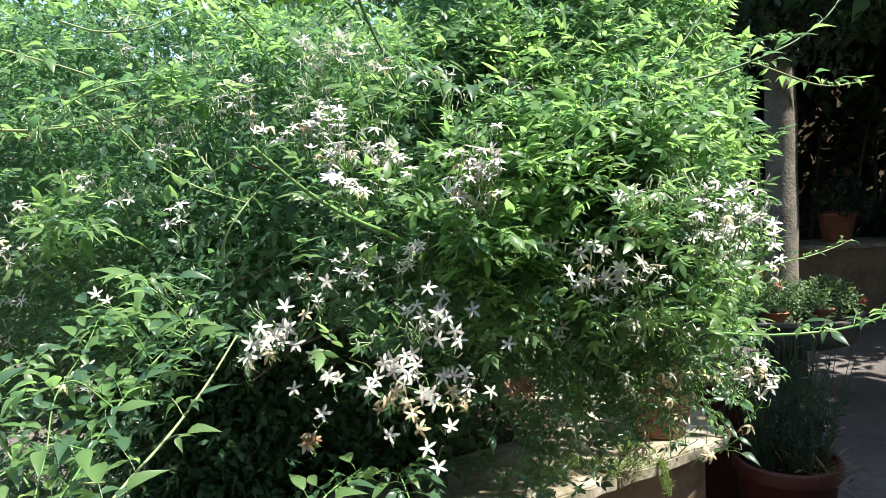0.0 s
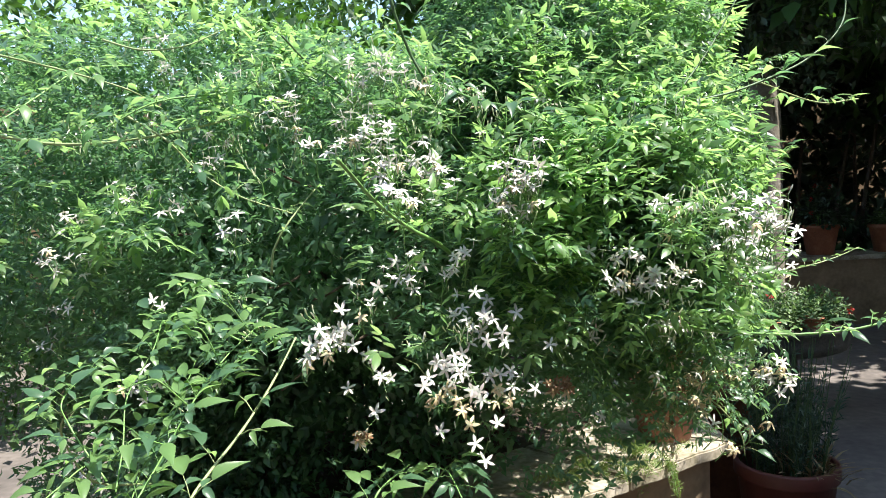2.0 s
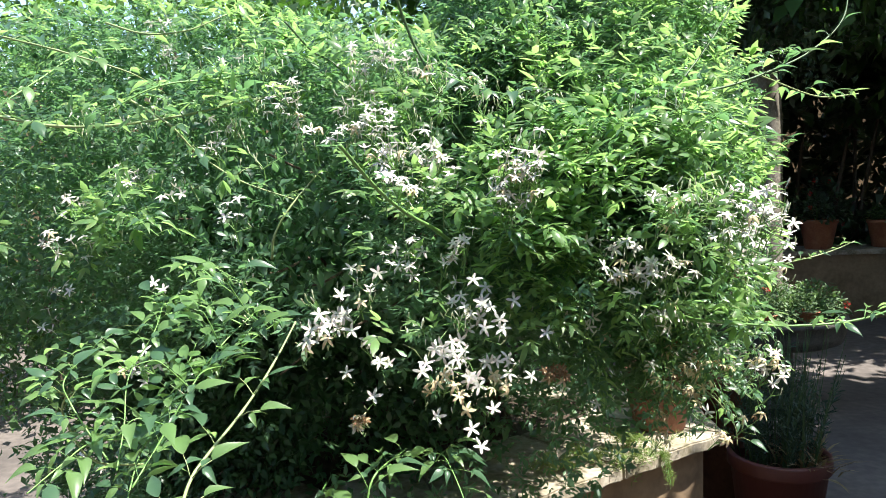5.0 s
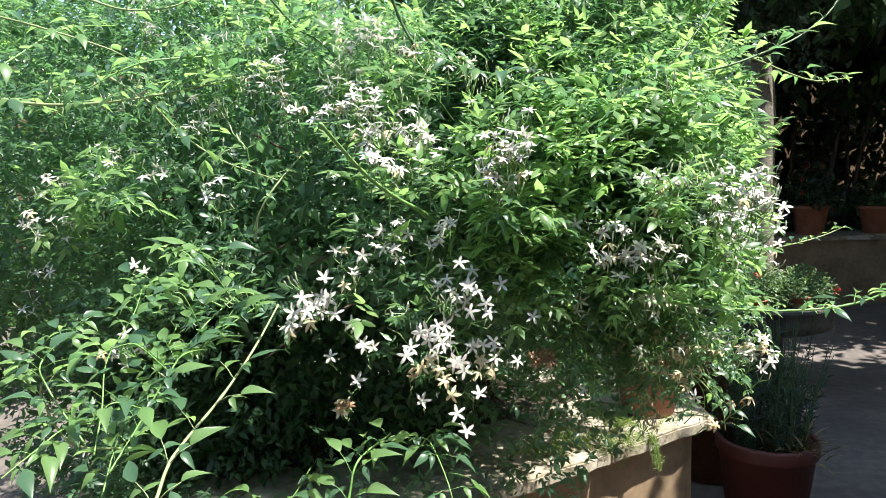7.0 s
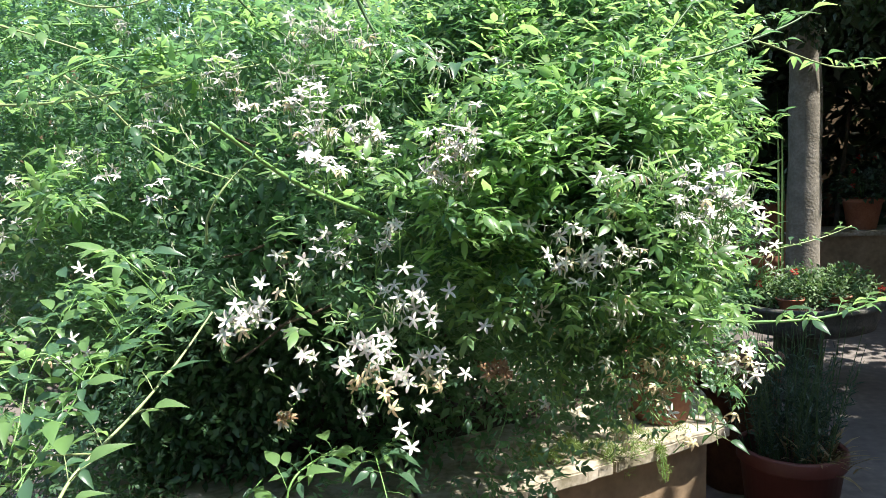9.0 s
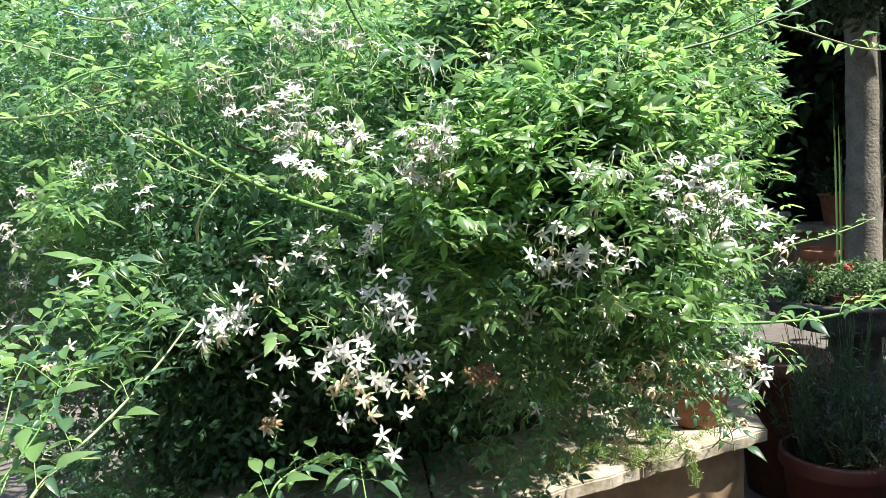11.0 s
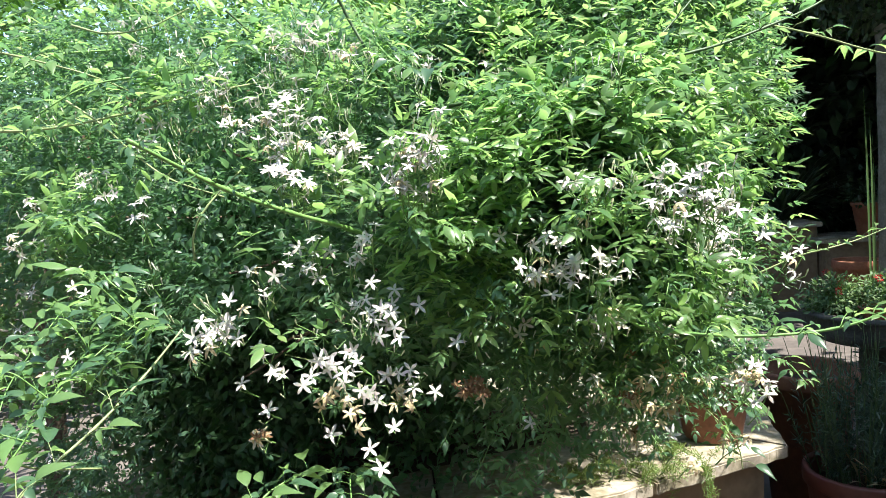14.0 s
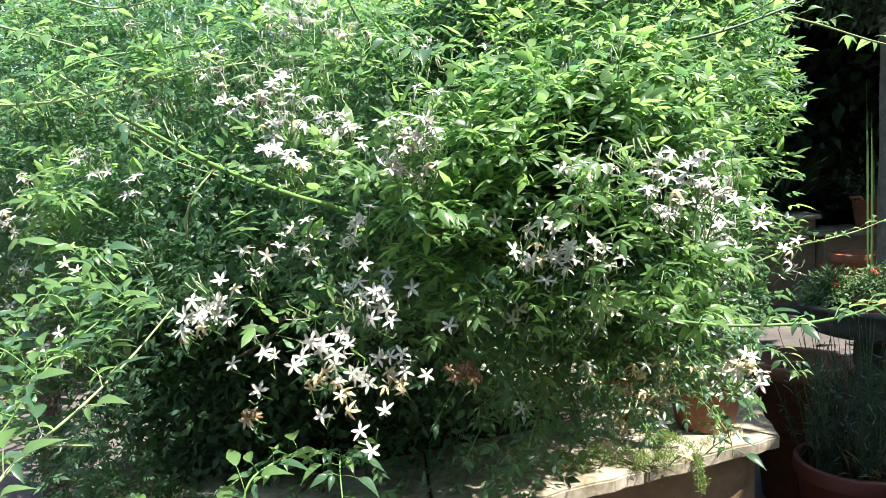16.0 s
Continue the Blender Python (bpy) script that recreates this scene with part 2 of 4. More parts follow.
def inset(poly, d):
    out = []
    n = len(poly)
    for k in range(n):
        a, b, c = (Vector(poly[(k + j - 1) % n]) for j in range(3))
        e, f = (b - a).normalized(), (c - b).normalized()
        ne, nf = Vector((-e.y, e.x)), Vector((-f.y, f.x))
        h = (ne + nf).normalized()
        out.append(tuple(b + h * d / max(0.3, h.dot(ne))))
    return out


planter = thing("planter_wall", (0, 0, 0), "low ochre rendered planter wall with worn stone coping", "planter", kind="structure")
outer, inner = inset(PLAN, 0.080), inset(PLAN, 0.30)
for k in range(5):
    j = (k + 1) % 5
    part("wall_face", prism([outer[k], outer[j], inner[j], inner[k]], 0.0, TOP - 0.05), M_RENDER, planter)
cin = inset(PLAN, 0.52)
rng = random.Random(4)
# coping stones, with open joints and chipped front edges
for k in range(5):
    j = (k + 1) % 5
    a, b, c, d = (Vector(q) for q in (PLAN[k], PLAN[j], cin[j], cin[k]))
    cuts = [0, 0.34, 0.66, 1] if k != 4 else [0, 0.30, 0.69, 1]
    for s, e in zip(cuts[:-1], cuts[1:]):
        s2, e2 = s + (0.004 if s else 0), e - (0.004 if e < 1 else 0)
        front = []
        for q in range(13):
            t = s2 + (e2 - s2) * q / 12
            p = a.lerp(b, t)
            nrm = Vector((-(b - a).y, (b - a).x)).normalized()
            front.append(tuple(p + nrm * (rng.uniform(0, 0.012) if 0 < q < 12 else 0.002)))
        back = [tuple(d.lerp(c, e2)), tuple(d.lerp(c, s2))]
        part("coping_stone", prism(front + back, TOP - 0.05, TOP + rng.uniform(-0.003, 0.003), 0.006), M_STONE, planter)
part("bed_soil", prism(inset(PLAN, 0.51), 0.30, TOP - 0.03), M_SOIL, planter, "dark dry planting soil")

# plain walls added to close the place and hold back sky light
tagged(part("wall_south", prism([(-9, -3.3), (9, -3.3), (9, -3.0), (-9, -3.0)], 0, 4.2), M_RENDER, None), "plain ochre wall added behind the camera to cut sky light", "wall", kind="structure")
tagged(part("wall_west", prism([(-9.3, -3.3), (-9.0, -3.3), (-9.0, 11.85), (-9.3, 11.85)], 0, 3.4), M_RENDER, None), "plain ochre side wall added to block sky light", "wall", kind="structure")

# added on the right, out of view, to keep skylight off the paving
tagged(part("wall_east", prism([(9.0, -3.3), (9.3, -3.3), (9.3, 11.6), (9.0, 11.6)], 0, 3.6), M_RENDER, None), "plain ochre side wall added to block sky light", "wall", kind="structure")

low_wall = thing("low_wall", (0, 0, 0), "low ochre rendered wall with flat stone top", "wall", kind="structure")
part("wall_body", prism([(3.0, 8.0), (7.5, 7.9), (7.5, 8.5), (3.0, 8.6)], 0, 0.74), M_RENDER, low_wall)
part("wall_top", prism([(2.9, 7.94), (7.6, 7.84), (7.6, 8.55), (2.9, 8.65)], 0.74, 0.79, 0.008), M_STONE, low_wall)
low_wall2 = thing("low_wall", (0, 0, 0), "higher ochre rendered wall section behind the tree", "wall", kind="structure")
part("wall_body", prism([(-1.0, 8.3), (2.98, 8.2), (2.98, 8.8), (-1.0, 8.9)], 0, 0.90), M_RENDER, low_wall2)
part("wall_top", prism([(-1.1, 8.24), (3.02, 8.14), (3.02, 8.86), (-1.1, 8.96)], 0.90, 0.95, 0.008), M_STONE, low_wall2)

# ---------------------------------------------------------------- jasmine
LOBES = [((-0.20, 2.35, 1.17), (0.96, 1.05, 0.92)),
         ((-1.00, 2.75, 1.54), (1.00, 0.97, 0.74)),
         ((0.36, 2.35, 1.48), (0.52, 0.78, 0.72)),
         ((0.30, 1.79, 1.47), (0.35, 0.42, 0.34)),
         ((0.40, 2.55, 1.76), (0.55, 0.70, 0.80)),
         ((-0.85, 2.20, 0.95), (0.45, 0.50, 0.48))]
HOLLOWS = [((-0.76, 1.78, 1.75), 0.13), ((-0.66, 1.68, 1.72), 0.10), ((-0.93, 1.80, 1.73), 0.11), ((-0.43, 1.43, 1.55), 0.10), ((-0.53, 1.47, 1.56), 0.09), ((-0.32, 1.41, 1.55), 0.07),
           ((-0.21, 1.39, 1.535), 0.07), ((-0.67, 1.56, 1.57), 0.09), ((-0.78, 1.58, 1.47), 0.11), ((-0.56, 1.43, 1.46), 0.10), ((-0.39, 1.37, 1.45), 0.09), ((-0.30, 1.30, 1.08), 0.22), ((-0.05, 1.34, 1.00), 0.20), ((-0.62, 1.45, 1.10), 0.17), ((0.14, 1.38, 1.13), 0.13), ((-0.45, 1.32, 1.22), 0.13),
           ((-0.78, 1.62, 0.95), 0.16), ((-0.95, 1.75, 1.40), 0.10), ((-1.14, 1.80, 1.70), 0.11), ((-0.66, 1.50, 1.38), 0.12), ((-0.80, 1.50, 1.27), 0.13), ((-0.92, 1.55, 1.17), 0.12), ((-0.48, 1.38, 1.24), 0.12)]


def skirt(x):
    """Height of the lower edge of the foliage."""
    return np.interp(x, [-2, -1.25, -0.9, 0.0, 0.22, 0.36, 0.6, 1.0], [1.1, 0.66, 0.52, 0.72, 0.84, 1.05, 1.07, 1.10])


def lobe_points(lobes, n, seed, depth=0.30, lump=0.09, front_only=True):
    g = np.random.default_rng(seed)
    pts, outs = [], []
    vol = [r[0] * r[2] for c, r in lobes]
    for k, (c, r) in enumerate(lobes):
        m = int(n * vol[k] / sum(vol))
        d = unit(g.normal(size=(m, 3)))
        c, r = np.array(c), np.array(r)
        bump = 1 + lump * rough_field(d, 3.0, seed + k) + 0.6 * lump * rough_field(d, 8.0, seed + 50 + k)
        s = bump * (1.02 - depth * g.random(m) ** 1.6)
        p = c + d * r * s[:, None]
        o = unit(d / r)
        ok = np.ones(m, bool)
        for j, (c2, r2) in enumerate(lobes):
            if j != k:
                ok &= np.linalg.norm((p - np.array(c2)) / np.array(r2), axis=1) > 0.82
        if front_only:
            ok &= (p[:, 1] < c[1] + 0.25) | (g.random(m) < 0.35)
        pts.append(p[ok])
        outs.append(o[ok])
    return np.concatenate(pts), np.concatenate(outs)


def compound_leaves(p, out, seed, size=1.0, up=0.75, template=LEAFLET):
    """Pinnate sprigs: at each point two or three leaves of five leaflets on thin stalks."""
    g = np.random.default_rng(seed)
    pieces = []
    upv = np.array((0, 0, 1.0))
    for k in range(3):
        m = g.random(len(p)) < (1.0, 0.9, 0.55)[k]
        b, o = p[m], out[m]
        n = len(b)
        r = unit(o * 0.45 + g.normal(size=(n, 3)) * np.array((0.9, 0.75, 0.6)) + upv * 0.32)
        nor = unit(upv * up * 1.1 + o * 0.32 + g.normal(size=(n, 3)) * 0.38)
        side = unit(np.cross(r, nor))
        ln = size * g.uniform(0.038, 0.066, n)
        b = b + g.normal(size=(n, 3)) * 0.012
        pieces.append(scatter(template, b + r * (ln * 0.75)[:, None], r - upv * 0.10, nor, size * g.uniform(0.036, 0.058, n)))
        for along, sz in ((0.35, 0.75), (0.72, 0.9)):
            for sg in (-1, 1):
                pieces.append(scatter(template, b + r * (ln * along)[:, None], r * 0.55 + side * sg * 0.85 + g.normal(size=(n, 3)) * 0.15,
                                      nor + g.normal(size=(n, 3)) * 0.25, size * sz * g.uniform(0.028, 0.046, n)))
    return pieces


# heads of blossom: place and number of flowers
CROWN = [(-0.218, 1.59, 1.933, 7), (-0.189, 1.59, 1.910, 6), (-0.250, 1.59, 1.916, 4), (-0.121, 1.58, 1.885, 6), (-0.263, 1.59, 1.884, 1), (-0.445, 1.66, 1.865, 5),
         (-0.421, 1.66, 1.835, 2), (-0.473, 1.66, 1.824, 4), (-0.418, 1.64, 1.789, 2), (-0.369, 1.56, 1.756, 2), (-0.287, 1.53, 1.797, 5), (-0.226, 1.60, 1.803, 7),
         (-0.277, 1.50, 1.762, 2), (-0.235, 1.50, 1.754, 7), (-0.210, 1.48, 1.738, 4), (-0.307, 1.50, 1.737, 3), (-0.188, 1.40, 1.702, 9), (-0.211, 1.41, 1.684, 4)]
BROW = [(-0.138, 1.49, 1.702, 6), (-0.098, 1.49, 1.689, 5), (-0.127, 1.49, 1.673, 4), (-0.081, 1.48, 1.662, 2), (-0.208, 1.37, 1.635, 4), (-0.181, 1.37, 1.634, 2),
        (-0.173, 1.38, 1.607, 3), (-0.126, 1.46, 1.638, 4), (0.029, 1.35, 1.673, 3), (0.076, 1.34, 1.666, 6), (0.096, 1.34, 1.655, 3), (0.038, 1.35, 1.636, 4),
        (0.064, 1.34, 1.630, 3), (0.027, 1.35, 1.616, 3), (0.048, 1.35, 1.597, 5), (0.084, 1.35, 1.593, 2), (0.022, 1.75, 1.882, 3), (-0.055, 1.66, 1.851, 1),
        (0.166, 1.72, 1.872, 3), (0.185, 1.72, 1.846, 2), (-0.006, 1.64, 1.780, 1)]
RIGHT = [(0.340, 1.30, 1.595, 4), (0.382, 1.30, 1.598, 3), (0.466, 1.30, 1.590, 3), (0.494, 1.29, 1.579, 6), (0.529, 1.29, 1.568, 6), (0.464, 1.28, 1.546, 3),
         (0.484, 1.26, 1.534, 5), (0.548, 1.32, 1.539, 3), (0.559, 1.32, 1.534, 3), (0.470, 1.36, 1.516, 2), (0.567, 1.41, 1.493, 3), (0.645, 1.46, 1.481, 2),
         (0.495, 1.46, 1.480, 4), (0.569, 1.54, 1.465, 5), (0.589, 1.54, 1.446, 5), (0.610, 1.53, 1.440, 3)]
RIGHT_LOW = [(0.251, 1.38, 1.478, 3), (0.288, 1.38, 1.480, 3), (0.256, 1.38, 1.440, 4), (0.277, 1.38, 1.434, 3), (0.303, 1.37, 1.423, 3), (0.324, 1.37, 1.439, 4),
             (0.358, 1.38, 1.442, 3), (0.380, 1.38, 1.430, 5), (0.623, 1.65, 1.382, 3), (0.657, 1.62, 1.391, 2), (0.799, 1.78, 1.388, 2), (0.814, 1.78, 1.366, 3),
             (0.649, 1.73, 1.317, 4), (0.369, 1.43, 1.350, 3), (0.375, 1.43, 1.327, 3), (0.482, 1.55, 1.276, 4), (0.484, 1.53, 1.192, 1)]
LOWER = [(0.634, 1.50, 1.221, 2), (0.663, 1.50, 1.202, 2), (0.622, 1.50, 1.191, 3), (0.645, 1.50, 1.178, 3), (0.670, 1.50, 1.153, 2), (0.234, 1.44, 1.307, 2),
         (0.218, 1.41, 1.145, 1), (-0.062, 1.29, 1.138, 1), (-0.032, 1.30, 1.122, 1), (0.114, 1.35, 1.315, 1), (-0.296, 1.33, 1.249, 1), (-0.386, 1.29, 1.298, 1),
         (0.508, 1.49, 1.078, 1), (-0.138, 1.29, 1.204, 1), (-0.110, 1.29, 1.182, 1), (-0.029, 1.31, 1.195, 1)]
FACE = [(-0.321, 1.29, 1.372, 5), (-0.328, 1.29, 1.346, 5), (-0.296, 1.29, 1.370, 3), (-0.372, 1.29, 1.325, 2), (-0.252, 1.33, 1.305, 2), (-0.231, 1.33, 1.286, 3),
        (-0.252, 1.37, 1.438, 5), (-0.161, 1.41, 1.479, 5), (-0.146, 1.41, 1.456, 4), (-0.100, 1.40, 1.455, 3), (-0.088, 1.40, 1.493, 3), (-0.048, 1.39, 1.499, 3),
        (-0.046, 1.38, 1.394, 5), (-0.041, 1.38, 1.378, 4), (-0.042, 1.37, 1.352, 3), (0.004, 1.33, 1.385, 4), (-0.013, 1.30, 1.338, 2), (0.019, 1.29, 1.355, 1)]
FACE_LOW = [(-0.138, 1.26, 1.301, 2), (-0.137, 1.26, 1.277, 1), (-0.105, 1.27, 1.306, 2), (-0.087, 1.30, 1.319, 1), (-0.086, 1.27, 1.283, 4), (-0.053, 1.30, 1.259, 3),
            (-0.045, 1.31, 1.286, 2), (-0.022, 1.32, 1.263, 1), (0.008, 1.32, 1.261, 2), (0.037, 1.32, 1.262, 2), (0.047, 1.32, 1.246, 2), (-0.020, 1.32, 1.232, 1)]
PALE = [(-0.100, 1.28, 1.233, 4), (-0.074, 1.29, 1.229, 4), (-0.007, 1.32, 1.222, 3), (0.035, 1.32, 1.209, 2), (-0.248, 1.32, 1.208, 1), (-0.188, 1.40, 1.699, 2),
        (0.021, 1.75, 1.859, 2), (0.029, 1.35, 1.665, 2), (0.257, 1.44, 1.306, 1), (0.352, 1.31, 1.554, 2), (0.565, 1.54, 1.200, 3), (0.431, 1.49, 1.167, 3),
        (0.356, 1.45, 1.206, 3)]
BUDDING = [(-0.135, 1.32, 1.354), (-0.264, 1.37, 1.393), (0.416, 1.32, 1.622), (0.361, 1.30, 1.569), (0.585, 1.32, 1.560), (0.437, 1.32, 1.596), (0.083, 1.36, 1.708),
           (-0.145, 1.53, 1.781), (-0.280, 1.58, 1.868), (-0.032, 1.73, 1.862), (0.228, 1.60, 1.737), (0.333, 1.51, 1.772), (0.414, 1.42, 1.802), (-0.086, 1.58, 1.867),
           (-0.496, 1.65, 1.931), (0.579, 1.55, 1.421), (0.452, 1.30, 1.565), (0.329, 1.37, 1.509)]
LEFT = [(-0.83, 1.98, 2.02, 6), (-0.88, 2.04, 2.08, 5), (-0.68, 1.92, 1.97, 1), (-0.64, 1.95, 1.98, 1), (-0.62, 1.64, 1.755, 7), (-0.88, 1.77, 1.67, 5), (-0.84, 1.78, 1.67, 4),
        (-1.02, 1.75, 1.60, 6), (-1.08, 1.75, 1.51, 6), (-0.97, 1.75, 1.51, 5), (-0.72, 1.62, 1.64, 4), (-0.54, 1.45, 1.58, 4), (-1.13, 1.81, 1.29, 4), (-1.07, 1.76, 1.40, 4),
        (-0.75, 1.46, 1.25, 7), (-1.02, 1.72, 0.95, 4), (-0.71, 1.48, 1.43, 2)]
WITHERED = [(0.129, 1.370, 1.232, 6), (0.415, 1.50, 1.175, 4), (-0.27, 1.345, 1.16, 3)]
HEADS = CROWN + BROW + LEFT + FACE + FACE_LOW + RIGHT + RIGHT_LOW + LOWER + WITHERED

bush = thing("jasmine_bush", (0.1, 2.9, TOP - 0.03), "large flowering white jasmine bush arching over a planter wall", "bush")
B0 = Vector(bush.location)


def in_bush(ob):
    ob.matrix_parent_inverse = Matrix.Translation(-B0)
    return ob


def sun_tunnel(p):
    """True in sun tunnels cut through the bush's back, over the stone coping."""
    hit = np.zeros(len(p), bool)
    d = np.array(tuple(sun_dir))
    for x, y in ((0.34, 2.28), (0.52, 2.39), (0.70, 2.52)):
        q = p - np.array((x, y, TOP))
        hit |= np.linalg.norm(q - (q @ d)[:, None] * d, axis=1) < 0.13
    return hit & (p[:, 1] > 1.80)


def carve(p, out, seed):
    g = np.random.default_rng(seed)
    ok = p[:, 2] > skirt(p[:, 0]) + 0.05 * rough_field(p, 9.0, 77)
    for c, r in HOLLOWS:
        d = np.linalg.norm((p - np.array(c)) * np.array((1, 0.38, 1)), axis=1)
        ok &= (d > r * (0.85 + 0.3 * rough_field(p, 14.0, 78))) | (g.random(len(p)) < 0.05)
    for x, y, z, n in HEADS:      # the blossom stands clear of the leaves
        d = np.hypot(p[:, 0] - x, p[:, 2] - z)
        ok &= (d > 0.024 + 0.0030 * n + 0.16 * (y - p[:, 1])) | (p[:, 1] > y + 0.015)
    sd = np.array(tuple(sun_dir))
    for x, y, z, n in CROWN + BROW + FACE + FACE_LOW + RIGHT + RIGHT_LOW + LOWER:      # and in the sun
        q = p - np.array((x, y - 0.02, z))
        a = q @ sd
        ok &= (a < 0) | (a > 0.6) | (np.linalg.norm(q - a[:, None] * sd, axis=1) > 0.026 + 0.003 * n) | (g.random(len(p)) < 0.12)
    ok &= ~sun_tunnel(p) | (g.random(len(p)) < 0.10)
    back = (p[:, 1] > 1.95) & (p[:, 0] > 0.15) & (p[:, 2] < 1.75)
    ok &= ~back | (g.random(len(p)) < 0.35)
    low = ((p[:, 2] < 1.22) & (p[:, 0] > -0.72) & (p[:, 0] < 0.2)) | ((p[:, 2] < 1.30) & (p[:, 0] > 0.03) & (p[:, 0] < 0.34))
    ok &= ~low | (g.random(len(p)) < np.where(p[:, 0] > 0.08, 0.75, 0.15))                  # bare, twiggy lower front
    full = (p[:, 0] > 0.03) & (p[:, 0] < 0.5) & (p[:, 2] > 1.38) & (p[:, 2] < 1.72)
    ok &= full | (rough_field(p, 11.0, 79) > -0.45)
    sunny = (p[:, 0] > -0.05) & (p[:, 2] > 1.36) & (p[:, 1] < 2.1)
    ok &= ~sunny | (g.random(len(p)) < 0.62)                                                   # airy where the sun gets in
    ok &= (p[:, 0] > -0.28) | (p[:, 2] > 2.05) | (rough_field(p, 6.5, 80) > 0.02) | (g.random(len(p)) < 0.06)      # dark gaps between the boughs
    return p[ok], out[ok]


pts, outs = carve(*lobe_points(LOBES, 54000, 11, depth=0.36), 12)
v, f = join(compound_leaves(pts, outs, 13, size=0.64, template=SMALL))
in_bush(tagged(array_object("foliage", v, f, M_LEAF, bush), "dense glossy green pinnate leaves", kind="stuff"))
# fuller growth on the sunny side; its lighter green paints in the sun
pts, outs = carve(*lobe_points(LOBES, 11000, 15, depth=0.12), 16)
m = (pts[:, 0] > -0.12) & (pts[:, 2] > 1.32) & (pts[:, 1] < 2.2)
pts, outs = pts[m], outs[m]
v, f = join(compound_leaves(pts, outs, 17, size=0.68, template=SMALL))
in_bush(tagged(array_object("sunny_foliage", v, f, M_YOUNG_LIT, bush), "dense leaves on the sunny side, coloured lighter as if sunlit", kind="stuff"))
# outer tips, coloured lighter to brighten this side like sun
pts, outs = carve(*lobe_points(LOBES, 6000, 18, depth=0.04), 19)
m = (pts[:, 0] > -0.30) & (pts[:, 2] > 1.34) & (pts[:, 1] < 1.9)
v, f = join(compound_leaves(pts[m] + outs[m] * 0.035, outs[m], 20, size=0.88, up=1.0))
in_bush(tagged(array_object("outer_foliage", v, f, M_YOUNG_LIT, bush), "leafy tips standing out in the sun, in sun-lightened green", kind="stuff"))
# tips hanging free before the sunny face, sunlight put into their colour
pts, outs = lobe_points(LOBES, 26000, 24, depth=0.03)
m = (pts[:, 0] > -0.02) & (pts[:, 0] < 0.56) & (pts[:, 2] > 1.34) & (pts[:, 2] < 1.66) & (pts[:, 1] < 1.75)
for x, y, z, n in HEADS:
    m &= np.hypot(pts[:, 0] - x, pts[:, 2] - z) > 0.026 + 0.002 * n
    q = pts + outs * 0.075 - np.array((x, y - 0.03, z))
    a = q @ np.array(tuple(sun_dir))
    m &= (a < 0) | (np.linalg.norm(q - a[:, None] * np.array(tuple(sun_dir)), axis=1) > 0.034)
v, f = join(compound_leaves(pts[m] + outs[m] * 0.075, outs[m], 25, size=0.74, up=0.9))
in_bush(tagged(array_object("tip_foliage", v, f, M_YOUNG_LIT, bush), "young leafy tips on the sunny face, painted lighter for sun", kind="stuff"))
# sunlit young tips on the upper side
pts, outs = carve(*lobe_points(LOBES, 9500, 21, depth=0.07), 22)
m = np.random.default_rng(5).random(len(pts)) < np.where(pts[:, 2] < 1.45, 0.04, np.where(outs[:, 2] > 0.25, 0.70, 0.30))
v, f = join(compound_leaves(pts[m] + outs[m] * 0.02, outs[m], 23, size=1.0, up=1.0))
in_bush(tagged(array_object("young_foliage", v, f, M_YOUNG_LIT, bush), "bright yellow-green young shoots", kind="stuff"))

# leaves deep inside, where little light comes
g_in = np.random.default_rng(31)
q = np.concatenate([np.array(c) + unit(g_in.normal(size=(17000, 3))) * np.array(r) * (g_in.random((17000, 1)) ** 0.6) * 0.86 for c, r in LOBES]
                   + [g_in.uniform((-0.9, 2.55, 0.60), (1.0, 3.7, 1.15), (5000, 3)), g_in.uniform((-1.55, 2.25, 0.45), (0.0, 3.3, 1.15), (7000, 3))])
bed = (q[:, 1] > 2.27 + 0.63 * q[:, 0]) & ((q[:, 0] < 0.66) | (q[:, 1] > 3.1)) & (np.hypot(q[:, 0] - 0.83, q[:, 1] - 2.86) > 0.22) & (q[:, 0] < 1.02)
q = q[(q[:, 1] > np.where(q[:, 2] < 1.25, 2.2, 1.66)) & (q[:, 2] > np.where((q[:, 0] > 0.28) & ~bed, 1.10, 0.62)) & (q[:, 0] > -1.75) & ~((q[:, 0] > 0.15) & (q[:, 1] > 1.9) & (q[:, 1] < 2.6) & (q[:, 2] < 1.7))]
q = q[~sun_tunnel(q) | (g_in.random(len(q)) < 0.08)]
v, f = scatter(SIMPLE, q, g_in.normal(size=q.shape) - np.array((0, 0.5, 0.2)), np.array((0, -0.3, 0.7)) + g_in.normal(size=q.shape) * 0.5, g_in.uniform(0.028, 0.052, len(q)))
in_bush(tagged(array_object("inner_foliage", v, f, M_LEAF, bush), "older leaves in the shaded inside", kind="stuff"))

# woody framework inside
rng = random.Random(8)
for k in range(16):
    a = Vector((rng.uniform(-0.6, 0.3), rng.uniform(2.9, 3.4), TOP - 0.05))
    t = rng.uniform(0, 2 * math.pi)
    c, r = LOBES[rng.choice((0, 0, 0, 1, 2, 4))]
    e = Vector((c[0] + r[0] * 0.65 * math.cos(t), c[1] - abs(r[1] * 0.6 * math.sin(t)), c[2] + rng.uniform(-0.2, 0.6) * r[2]))
    midp = a.lerp(e, 0.5) + Vector((rng.uniform(-0.1, 0.1), rng.uniform(-0.05, 0.2), 0.35))
    line = smooth_path([a, midp, e], 7)
    v, f = tube(line, [0.011 - 0.008 * q / (len(line) - 1) for q in range(len(line))], 5)
    in_bush(mesh_object("woody_stem", v, f, M_WOOD, bush, smooth=True))

